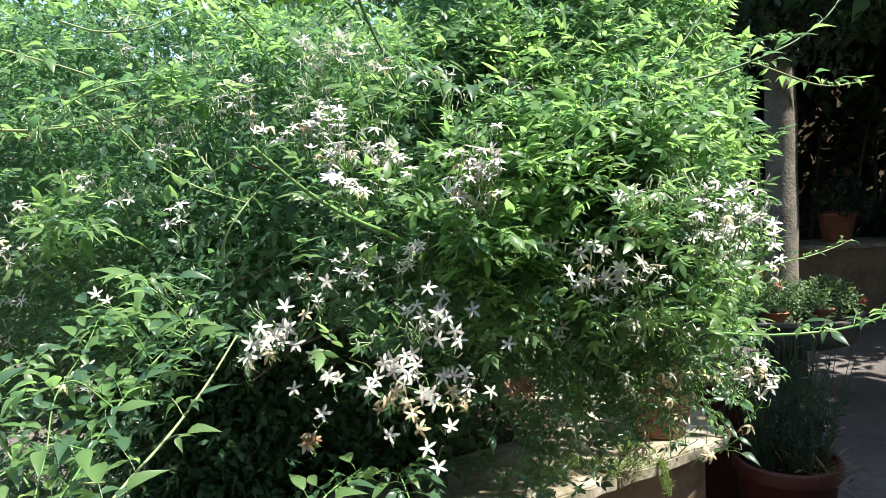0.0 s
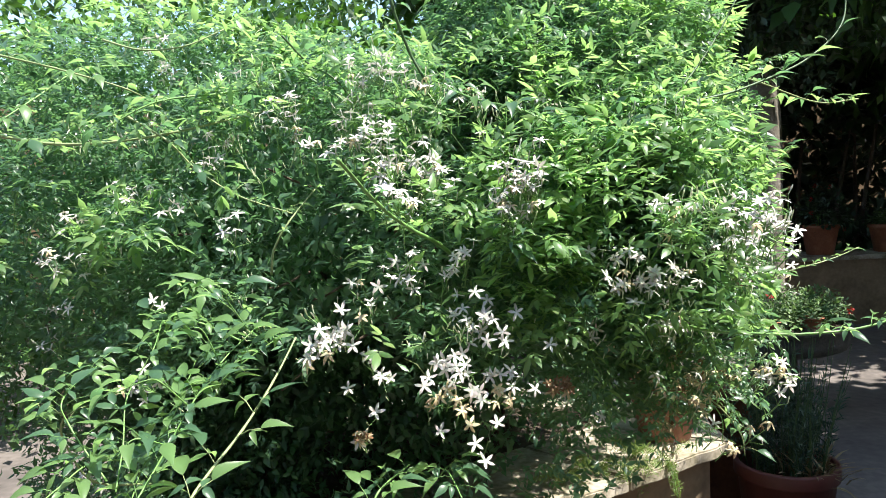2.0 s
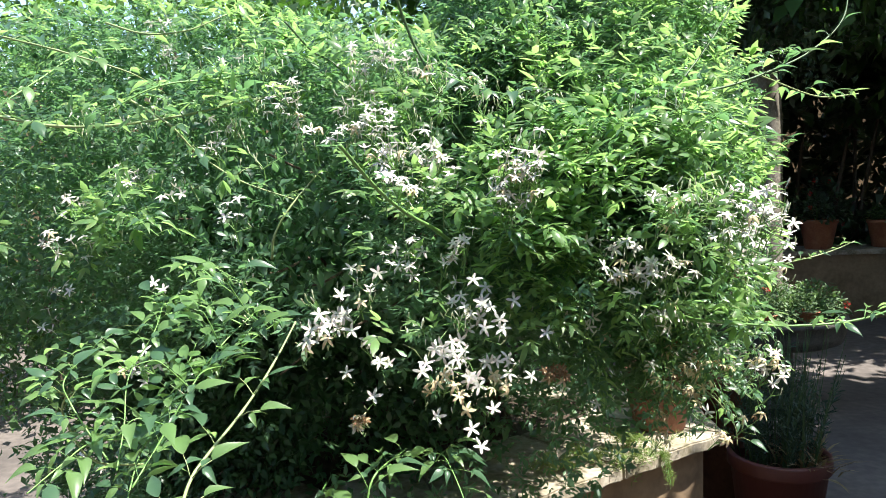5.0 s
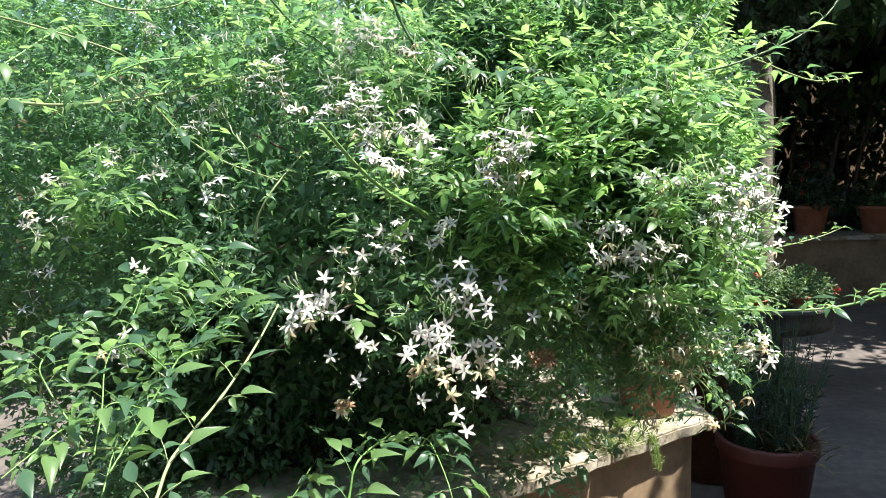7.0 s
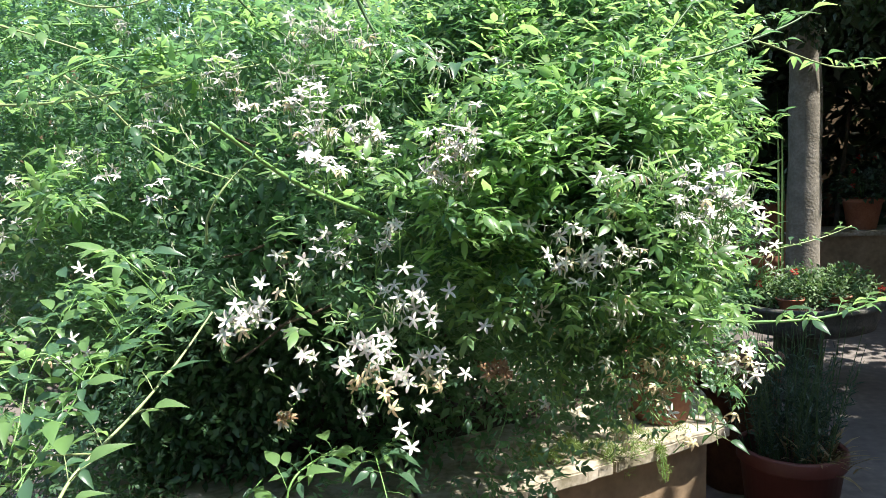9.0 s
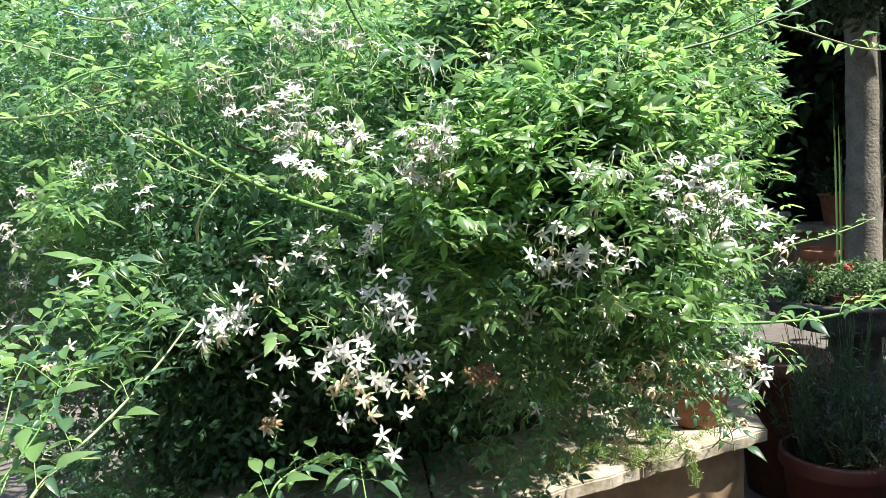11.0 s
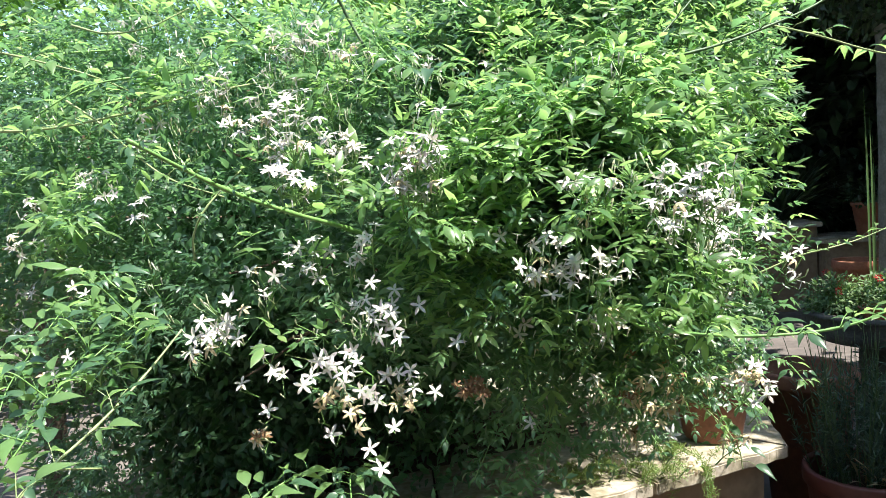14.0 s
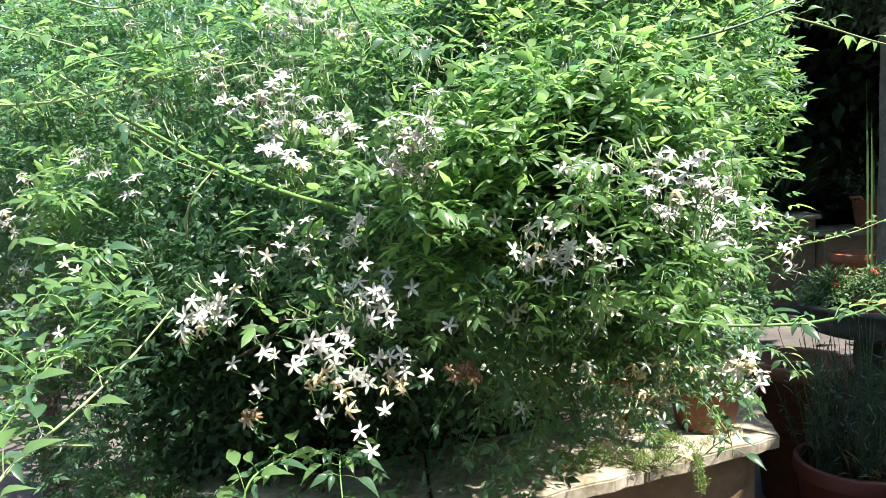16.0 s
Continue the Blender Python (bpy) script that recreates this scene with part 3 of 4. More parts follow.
# fine twigs standing out of the leaves
tp, to = carve(*lobe_points(LOBES, 1500, 41, depth=0.05), 42)
tg = random.Random(43)
v, f = [], []
for a, o in zip(tp, to):
    if o[1] > 0.3:
        continue
    a = Vector(a) - Vector(o) * 0.06
    d = (Vector(o) * 0.5 + Vector((tg.gauss(0, 0.6), tg.gauss(0, 0.3), tg.gauss(0.35, 0.4)))).normalized() * tg.uniform(0.07, 0.15)
    sv, sf = tube([a, a + d * 0.5 + Vector((0, 0, 0.01)), a + d], [0.0014, 0.0012, 0.0007], 3)
    f += [tuple(i + len(v) for i in q) for q in sf]
    v += sv
in_bush(tagged(mesh_object("twig_mass", v, f, M_PALECANE, bush), "thin pale green twigs", kind="stuff"))

# ---- long arching canes with pairs of leaves
leaf_meshes = []
for k in range(6):
    g = random.Random(100 + k)
    tv, tf = blade([(0, 0.0), (0.07, 0.10), (0.2, 0.185), (0.38, 0.235 + 0.02 * g.random()), (0.6, 0.19), (0.8, 0.09), (0.92, 0.025), (1, 0)], (-0.45, 0.5, 0.6, 0.35, -0.3, 0.7)[k], 0.45 + 0.45 * g.random())
    me = bpy.data.meshes.new("leaf")
    me.from_pydata([tuple(q) for q in tv], [], [tuple(int(i) for i in q) for q in tf])
    me.polygons.foreach_set("use_smooth", [True] * len(me.polygons))
    leaf_meshes.append(me)
leaf_young = [m.copy() for m in leaf_meshes]
for m in leaf_meshes:
    m.materials.append(M_LEAF)
for m in leaf_young:
    m.materials.append(M_YOUNG_LIT)


def place(at, axis, normal, size):
    y = Vector(axis).normalized()
    x = y.cross(Vector(normal)).normalized()
    z = x.cross(y)
    return Matrix(((x.x * size, y.x * size, z.x * size, at[0]), (x.y * size, y.y * size, z.y * size, at[1]), (x.z * size, y.z * size, z.z * size, at[2]), (0, 0, 0, 1)))


def cane(points, thick, mat, seed, spacing=0.05, size=0.045, start=0.0, end=1.0, compound=True, young=True, wander=0.004):
    """An arching shoot: a jointed stem, leaf stalks in opposite pairs, and each leaf an object."""
    g = random.Random(seed)
    points = [points[0]] + [tuple(c + g.gauss(0, wander) for c in q) for q in points[1:]]
    line = smooth_path(points, 9)
    n = len(line)
    v, f = tube(line, [thick * (1.0 - 0.45 * k / (n - 1)) * (1.25 if k % 9 == 0 else 1.0) for k in range(n)], 7)
    leaves = []
    total, last = sum((line[k + 1] - line[k]).length for k in range(n - 1)), 0.0
    run = 0.0
    for k in range(n - 1):
        seg = line[k + 1] - line[k]
        run += seg.length
        if run - last < spacing * g.uniform(0.7, 1.3) or not start <= run / total <= end:
            continue
        last = run
        d = seg.normalized()
        side = d.cross(Vector((0, 0, 1)))
        side = side.normalized() if side.length > 0.1 else Vector((1, 0, 0))
        for sg in (-1, 1):
            if g.random() < 0.12:
                continue
            out = (side * sg * g.uniform(0.5, 1.0) + Vector((0, 0, g.uniform(0.1, 0.7))) + d * g.uniform(0.1, 0.6)).normalized()
            ln = g.uniform(0.5, 1.1) * size
            tip = line[k] + out * ln
            stalk = [line[k], line[k] + out * ln * 0.5 + Vector((0, 0, 0.004)), tip]
            sv, sf = tube(stalk, [thick * 0.32, thick * 0.26, thick * 0.2], 4)
            f += [tuple(i + len(v) for i in q) for q in sf]
            v += sv
            nor = Vector((g.uniform(-0.4, 0.4), g.uniform(-0.6, 0.2), 1))
            leaves.append((tip, (out * 0.8 + d * 0.15 + Vector((0, 0, g.uniform(-0.25, 0.15)))), nor, size * g.uniform(0.7, 1.2)))
            if compound and g.random() < 0.8:
                ls = out.cross(nor).normalized()
                for sg2 in (-1, 1):
                    leaves.append((line[k] + out * ln * 0.6, out * 0.4 + ls * sg2 * 0.8 + Vector((0, 0, -0.1)), nor, size * g.uniform(0.45, 0.7)))
    ob = in_bush(mesh_object("cane", v, f, mat, bush, smooth=True))
    for tip, axis, nor, s in leaves:
        lf = new("leaf", g.choice(leaf_young if young and g.random() < 0.55 else leaf_meshes))
        lf.parent = ob
        lf.matrix_basis = place(tip, axis, nor, s)
    return ob


cane([(-0.55, 0.86, 1.10), (-0.51, 0.92, 1.14), (-0.49, 1.00, 1.19), (-0.44, 1.11, 1.25), (-0.41, 1.19, 1.31), (-0.38, 1.28, 1.375)], 0.0031, M_PALECANE, 1, 0.06, 0.052, 0.05, 0.75)
SPRAYS = ([(-0.60, 1.02, 1.16), (-0.58, 1.08, 1.22), (-0.54, 1.13, 1.29), (-0.50, 1.20, 1.34), (-0.47, 1.28, 1.39)],
          [(-0.68, 1.12, 1.17), (-0.76, 1.16, 1.26), (-0.79, 1.20, 1.30), (-0.79, 1.36, 1.32)],
          [(-0.53, 1.25, 1.27), (-0.49, 1.22, 1.31), (-0.45, 1.22, 1.36), (-0.40, 1.24, 1.39)],
          [(-0.69, 1.28, 1.15), (-0.71, 1.16, 1.18), (-0.73, 1.08, 1.18), (-0.77, 1.02, 1.16)])
for k, q in enumerate(SPRAYS):
    cane(q, 0.0018, M_CANE, 31 + k, 0.027, 0.046, 0.05, wander=0.008)
for k, (dx, dy, dz) in enumerate(((-0.06, 0.02, -0.05), (-0.11, 0.05, 0.01))):      # side shoots of the same growth
    cane([(x + dx * (0.4 + 0.3 * n), y + dy, z + dz) for n, (x, y, z) in enumerate(SPRAYS[0])], 0.0015, M_CANE, 51 + k, 0.030, 0.042, 0.05, wander=0.014)
for k, q in enumerate(([(-0.54, 1.13, 1.29), (-0.57, 1.10, 1.33), (-0.61, 1.10, 1.35), (-0.63, 1.08, 1.33)], [(-0.56, 1.10, 1.23), (-0.60, 1.06, 1.26), (-0.63, 1.04, 1.25)],
                       [(-0.50, 1.20, 1.34), (-0.53, 1.17, 1.40), (-0.54, 1.17, 1.43)], [(-0.47, 1.28, 1.39), (-0.48, 1.22, 1.45), (-0.47, 1.18, 1.47)])):
    cane(q, 0.0014, M_CANE, 41 + k, 0.026, 0.046, 0.1, compound=False, wander=0.008)
cane([(-1.32, 1.62, 1.86), (-1.12, 1.62, 1.81), (-0.97, 1.62, 1.79), (-0.83, 1.64, 1.79), (-0.69, 1.68, 1.81), (-0.55, 1.75, 1.85), (-0.44, 1.95, 1.90)], 0.0040, M_PALECANE, 2, 0.07, 0.055)
cane([(-0.20, 1.64, 2.20), (-0.18, 1.66, 2.08), (-0.15, 1.70, 1.98), (-0.12, 1.70, 1.91), (-0.08, 1.72, 1.82), (-0.02, 1.80, 1.74)], 0.0045, M_DARKCANE, 3, 0.16, 0.04, compound=False)
cane([(-1.30, 1.72, 2.08), (-1.18, 1.75, 2.03), (-1.02, 1.75, 1.98), (-0.87, 1.80, 1.93), (-0.83, 1.95, 1.90)], 0.0032, M_PALECANE, 4, 0.08, 0.05)
cane([(-0.04, 1.62, 1.46), (-0.10, 1.42, 1.525), (-0.155, 1.27, 1.566), (-0.20, 1.12, 1.612), (-0.245, 0.95, 1.68)], 0.0050, M_CANE, 5, 0.024, 0.020, 0.55, 1.0, wander=0.0)
cane([(0.36, 1.62, 1.34), (0.40, 1.50, 1.33), (0.43, 1.36, 1.33), (0.50, 1.30, 1.33), (0.59, 1.27, 1.33), (0.70, 1.26, 1.34), (0.78, 1.25, 1.37), (0.88, 1.24, 1.43)], 0.0034, M_CANE, 6, 0.050, 0.040, 0.30, 1.0, wander=0.0)
cane([(0.08, 1.62, 1.76), (0.23, 1.60, 1.78), (0.39, 1.62, 1.81), (0.58, 1.66, 1.83), (0.74, 1.72, 1.88), (0.89, 1.78, 1.94), (1.00, 1.85, 2.05), (1.04, 1.9, 2.2)], 0.0038, M_DARKCANE, 7, 0.08, 0.05, 0.0, 0.85, compound=False)
cane([(0.70, 2.3, 2.0), (0.88, 2.35, 2.00), (1.08, 2.50, 1.98), (1.35, 2.62, 1.92), (1.56, 2.70, 1.93)], 0.0042, M_PALECANE, 8, 0.085, 0.055, 0.1)
cane([(0.17, 1.45, 1.52), (0.24, 1.50, 1.60), (0.36, 1.60, 1.72), (0.51, 1.68, 1.87), (0.62, 1.75, 1.98), (0.70, 1.8, 2.10)], 0.0036, M_DARKCANE, 9, 0.10, 0.04, 0.2, 1, compound=False)
cane([(-0.80, 1.62, 1.84), (-0.70, 1.60, 1.78), (-0.65, 1.62, 1.72), (-0.55, 1.60, 1.65), (-0.43, 1.60, 1.59)], 0.0028, M_PALECANE, 10, 0.06, 0.042)
cane([(0.72, 1.75, 1.36), (0.81, 1.75, 1.39), (0.87, 1.75, 1.41), (0.93, 1.75, 1.43), (0.99, 1.75, 1.445)], 0.0022, M_PALECANE, 11, 0.022, 0.022, 0.2, 1, compound=False)
cane([(-0.80, 1.60, 0.98), (-0.84, 1.40, 1.07), (-0.86, 1.35, 1.18), (-0.84, 1.30, 1.24), (-0.89, 1.27, 1.25)], 0.0026, M_PALECANE, 13, 0.05, 0.05, 0.5, 1)
cane([(-0.27, 1.20, 0.94), (-0.26, 1.22, 1.02), (-0.23, 1.25, 1.07), (-0.18, 1.35, 1.09)], 0.0028, M_CANE, 14, 0.04, 0.05)
cane([(-0.96, 1.90, 2.08), (-0.86, 1.90, 2.05), (-0.75, 1.92, 2.06), (-0.66, 1.97, 2.10)], 0.0032, M_PALECANE, 15, 0.09, 0.05)
cane([(-0.46, 1.76, 2.04), (-0.40, 1.80, 1.98), (-0.34, 1.80, 1.93), (-0.27, 1.87, 1.84)], 0.0028, M_DARKCANE, 16, 0.07, 0.045)
cane([(-0.47, 1.52, 1.47), (-0.45, 1.50, 1.52), (-0.42, 1.50, 1.59), (-0.36, 1.57, 1.66)], 0.0030, M_PALECANE, 17, 0.12, 0.03)
cane([(0.52, 1.70, 1.12), (0.60, 1.72, 1.06), (0.66, 1.74, 0.98), (0.68, 1.74, 0.92)], 0.0022, M_PALECANE, 18, 0.03, 0.04, compound=False)
cane([(-0.15, 1.9, 1.98), (-0.02, 1.62, 1.86), (0.10, 1.50, 1.79), (0.22, 1.44, 1.72)], 0.0030, M_CANE, 19, 0.035, 0.044)
cane([(0.25, 1.9, 1.95), (0.32, 1.65, 1.84), (0.42, 1.55, 1.76), (0.50, 1.50, 1.68)], 0.0030, M_CANE, 20, 0.04, 0.044)
cane([(-0.50, 1.9, 1.95), (-0.60, 1.70, 1.90), (-0.72, 1.60, 1.86), (-0.84, 1.55, 1.80)], 0.0030, M_CANE, 21, 0.035, 0.044)
cane([(-0.95, 2.1, 2.05), (-1.00, 1.85, 1.98), (-1.05, 1.70, 1.90), (-1.10, 1.60, 1.82)], 0.0030, M_CANE, 22, 0.035, 0.044)

cane([(-0.12, 1.45, 1.02), (-0.10, 1.30, 1.06), (-0.08, 1.22, 1.03), (-0.05, 1.18, 0.96)], 0.0016, M_CANE, 45, 0.026, 0.046, 0.2, wander=0.022)
cane([(-0.36, 1.45, 0.98), (-0.40, 1.28, 1.02), (-0.42, 1.18, 0.98), (-0.43, 1.12, 0.92)], 0.0016, M_CANE, 46, 0.026, 0.046, 0.2, wander=0.022)

for k, q in enumerate(([(0.66, 1.98, 1.60), (0.76, 1.90, 1.64), (0.80, 1.85, 1.67), (0.83, 1.82, 1.70)], [(0.68, 1.98, 1.56), (0.78, 1.90, 1.55), (0.81, 1.85, 1.53), (0.85, 1.82, 1.54)],
                       [(0.66, 1.98, 1.36), (0.76, 1.90, 1.38), (0.81, 1.85, 1.41), (0.84, 1.82, 1.43)], [(0.70, 1.98, 1.90), (0.80, 1.90, 1.93), (0.82, 1.85, 1.94), (0.85, 1.82, 1.94)],
                       [(0.62, 1.98, 1.16), (0.73, 1.90, 1.13), (0.79, 1.85, 1.13), (0.84, 1.82, 1.09)], [(0.55, 1.98, 1.12), (0.61, 1.90, 1.06), (0.66, 1.85, 1.00), (0.66, 1.82, 0.92)],
                       [(0.66, 1.98, 1.78), (0.74, 1.90, 1.80), (0.77, 1.85, 1.81), (0.79, 1.82, 1.84)])):
    cane(q, 0.0018, M_CANE, 60 + k, 0.022, 0.030, 0.1, 1.0, wander=0.008)


def front(x, z):
    """The y of the bush's face at a place in the elevation."""
    ys = [c[1] - r[1] * math.sqrt(1 - ((x - c[0]) / r[0]) ** 2 - ((z - c[2]) / r[2]) ** 2)
          for c, r in LOBES if ((x - c[0]) / r[0]) ** 2 + ((z - c[2]) / r[2]) ** 2 < 0.97]
    return min(ys) if ys else 2.1


# many leafy shoots lying over the crown
sg = random.Random(207)
SHOOTS = [(-0.15, 0.66, 1.66, 1.97)] * 18 + [(-1.15, -0.15, 1.62, 2.08)] * 20 + [(-1.15, -0.4, 1.34, 1.62)] * 10 + [(0.0, 0.5, 1.58, 1.80)] * 4
for k, (x0, x1, z0, z1) in enumerate(SHOOTS):
    x, z = sg.uniform(x0, x1), sg.uniform(z0, z1)
    dx, dz = sg.choice((-1, 1)) * sg.uniform(0.10, 0.20), sg.uniform(-0.10, 0.06)
    q = []
    for t in (0.0, 0.35, 0.7, 1.0):
        xx, zz = x + dx * t, z + dz * t + 0.05 * math.sin(t * 3.1)
        q.append((xx, front(xx, zz) - 0.02 - 0.05 * math.sin(t * 3.1) - 0.03 * t, zz + 0.01))
    clear = all(math.hypot(a[0] - h[0], a[2] - h[2]) > 0.045 + 0.004 * h[3] for a in q for h in HEADS)
    if clear and all(abs(a[1] - b[1]) < 0.2 for a, b in zip(q, q[1:])):
        cane(q, 0.0019, M_CANE, 210 + k, 0.030, 0.042, 0.05, 1.0, wander=0.008)

# shoots standing out of the sunny face
for k in range(34):
    x, z = sg.uniform(-0.02, 0.56), sg.uniform(1.40, 1.74)
    dx, y = sg.choice((-1, 1)) * sg.uniform(0.06, 0.13), front(x, z)
    q = [(x, y + 0.05, z - 0.03), (x + dx * 0.4, y - 0.04, z + 0.02), (x + dx * 0.8, y - 0.08, z + 0.03), (x + dx, y - 0.10, z)]
    if all(math.hypot(a[0] - h[0], a[2] - h[2]) > 0.030 + 0.003 * h[3] for a in q for h in HEADS):
        cane(q, 0.0016, M_CANE, 460 + k, 0.024, 0.036, 0.1, 1.0, wander=0.008)

# small-leaved ends hanging low on the sunny side
for k in range(46):
    x, z = sg.uniform(0.14, 0.66), sg.uniform(1.08, 1.42)
    y = front(x, max(z, 1.30)) + 0.01 + 0.25 * max(0.0, 1.30 - z)
    dx = sg.uniform(-0.09, 0.12)
    cane([(x, y + 0.10, z + 0.05), (x + dx * 0.4, y, z + 0.03), (x + dx * 0.8, y - 0.05, z - 0.01), (x + dx, y - 0.07, z - 0.05)], 0.0012, M_CANE, 400 + k, 0.017, 0.019, 0.1, 1.0, young=k % 3 == 0, wander=0.008)

# ---- flower clusters


def flower_mesh(mat, reflex, seed, width=0.0037, length=0.0215):
    """Five narrow petals spread from a thin tube; the face looks along +z."""
    g = random.Random(seed)
    v, f = [], []
    for k in range(5):
        a = 2 * math.pi * k / 5 + g.uniform(-0.12, 0.12)
        ca, sa = math.cos(a), math.sin(a)
        ln = length * g.uniform(0.88, 1.1)
        tw = g.uniform(-0.25, 0.25)
        b = len(v)
        rows = [(0.04, 0.35), (0.3, 0.85), (0.6, 1.0), (0.85, 0.6), (1.0, 0.1)]
        for s, w in rows:
            r = s * ln
            z = 0.002 * math.sin(s * 2.0) - reflex * s * s * ln
            for sg in (-1, 1):
                v.append((r * ca - sg * w * width * sa, r * sa + sg * w * width * ca, z + sg * tw * w * width))
        for q in range(4):
            f.append((b + 2 * q, b + 2 * q + 2, b + 2 * q + 3, b + 2 * q + 1))
    tv, tf = tube([Vector((0, 0, 0.001)), Vector((0, 0, -0.010)), Vector((0.001, 0, -0.021))], [0.0016, 0.0011, 0.0009], 5)
    f += [tuple(i + len(v) for i in q) for q in tf]
    v += [tuple(q) for q in tv]
    me = bpy.data.meshes.new("flower")
    me.from_pydata(v, [], f)
    me.materials.append(mat)
    return me


FRESH = [flower_mesh(M_PETAL, r, s) for r, s in ((0.05, 1), (0.2, 2), (0.4, 3), (-0.25, 4))]
FADED = [flower_mesh(M_FADED, r, s, 0.0036, 0.019) for r, s in ((0.5, 5), (0.9, 6))]
DRIED = [flower_mesh(M_DRY, r, s, 0.003, 0.014) for r, s in ((1.1, 7), (-0.8, 8))]


BUDS = []
for tint in (M_BUD, M_BUD, M_PETAL):
    bv, bf = tube([Vector((0, 0, 0)), Vector((0, 0, 0.011)), Vector((0.0005, 0, 0.016)), Vector((0.001, 0, 0.023))], [0.0010, 0.0013, 0.0023, 0.0006], 5)
    me = bpy.data.meshes.new("bud")
    me.from_pydata([tuple(q) for q in bv], [], bf)
    me.materials.append(tint)
    BUDS.append(me)


def flower_cluster(at, n, seed, faded=0.1, dry=0.0, spread=0.034, label=""):
    """A loose head of flowers and pink-tinged buds on branching stalks."""
    g = random.Random(seed)
    p = Vector(at)
    c = Vector(LOBES[0][0])
    o = Vector(((p.x - c.x) * 0.6, (p.y - c.y) * 0.9, max(0.1, (p.z - c.z)) * 0.9)).normalized()
    o = (o + Vector((0, 0, 0.40 + max(0.0, p.z - 1.36) * 6.0 + (0.6 if p.x > 0.25 else 0.0)))).normalized()
    root = p - o * 0.040 - Vector((0, 0, 0.008))
    v, f = tube([root - o * 0.03, root], [0.0016, 0.0013], 5)
    flowers = []
    for k in range(n):
        e = p + Vector((g.gauss(0, spread), g.gauss(0, spread * 0.6), g.gauss(0, spread * 0.85)))
        nor = (o + Vector((g.gauss(0, 0.33), g.gauss(0, 0.33), g.gauss(0, 0.33)))).normalized()
        flowers.append((e, nor))
        sv, sf = tube([root, root.lerp(e - nor * 0.022, 0.6) + o * 0.004, e - nor * 0.020], [0.0009, 0.0008, 0.0008], 4)
        f += [tuple(i + len(v) for i in q) for q in sf]
        v += sv
    buds = []
    for k in range(n // 3 + 1 if n else 9):
        e = p + Vector((g.gauss(0, spread * 1.1), g.gauss(0, spread * 0.7), g.gauss(-0.005, spread)))
        d = (o + Vector((g.gauss(0, 0.4), g.gauss(0, 0.4), 0.4))).normalized()
        sv, sf = tube([root, e - d * 0.020], [0.0008, 0.0008], 4)
        f += [tuple(i + len(v) for i in q) for q in sf]
        v += sv
        buds.append((e - d * 0.020, d))
    ob = in_bush(mesh_object("flowering_sprig", v, f, M_CANE, bush, label))
    for e, d in buds:
        bd = new("bud", g.choice(BUDS))
        bd.parent = ob
        bd.matrix_basis = place(e, d.cross(Vector((0.3, 0.8, 0.5))), d, g.uniform(0.6, 0.95))
    for e, nor in flowers:
        u = g.random()
        me = g.choice(DRIED) if u < dry else g.choice(FADED) if u < dry + faded else g.choice(FRESH)
        fl = new("flower", me)
        fl.parent = ob
        a = Vector((g.gauss(0, 1), g.gauss(0, 1), g.gauss(0, 1))).cross(nor)
        fl.matrix_basis = place(e, a, nor, g.uniform(0.70, 0.92))


k = 0
for group, faded, more in ((CROWN, 0.10, 1.3), (BROW, 0.15, 1.45), (LEFT, 0.05, 1.1), (FACE, 0.04, 1.1), (FACE_LOW, 0.04, 1.1), (RIGHT, 0.05, 1.2), (RIGHT_LOW, 0.10, 1.4), (LOWER, 0.1, 1.1), (PALE, 0.8, 1.1)):
    for x, y, z, n in group:
        k += 1
        s = 1 - (0.05 if group is RIGHT_LOW else 0.025) / y          # the heads stand out from the leaves
        flower_cluster((0.05 + (x - 0.05) * s, y * s, 1.61 + (z - 1.61) * s), round(n * more), 300 + k, faded, spread=0.009 + 0.0026 * n, label="cluster of fading yellowed blossoms" if faded > 0.5 else "")
for k, q in enumerate(BUDDING):
    flower_cluster((q[0], q[1] - 0.02, q[2] + 0.01), 0, 800 + k, spread=0.022, label="head of pale unopened buds")
bg = random.Random(77)
for k in range(40):                     # unopened heads all over the sunny side
    x, z = (bg.uniform(-1.1, 0.0), bg.uniform(1.35, 1.95)) if k % 2 else (bg.uniform(0.0, 0.7), bg.uniform(1.3, 1.85))
    flower_cluster((x, front(x, z) - 0.03, z), 0, 840 + k, spread=0.020, label="head of pale unopened buds")
for k, (x, y, z, n) in enumerate(WITHERED):
    flower_cluster((x, y - 0.025, z), 3 * n, 900 + k, 0.2, 0.75, 0.006 + 0.0014 * n, "dried brown flower head")
for k in range(16):                     # spent blossom on the low sunny ends
    x, z = bg.uniform(0.38, 0.62), bg.uniform(1.05, 1.25)
    flower_cluster((x, 1.45 + 0.12 * bg.random(), z), 3, 920 + k, 0.85, 0.1, 0.012, "cluster of fading yellowed blossoms")

# ---------------------------------------------------------------- pots and their plants


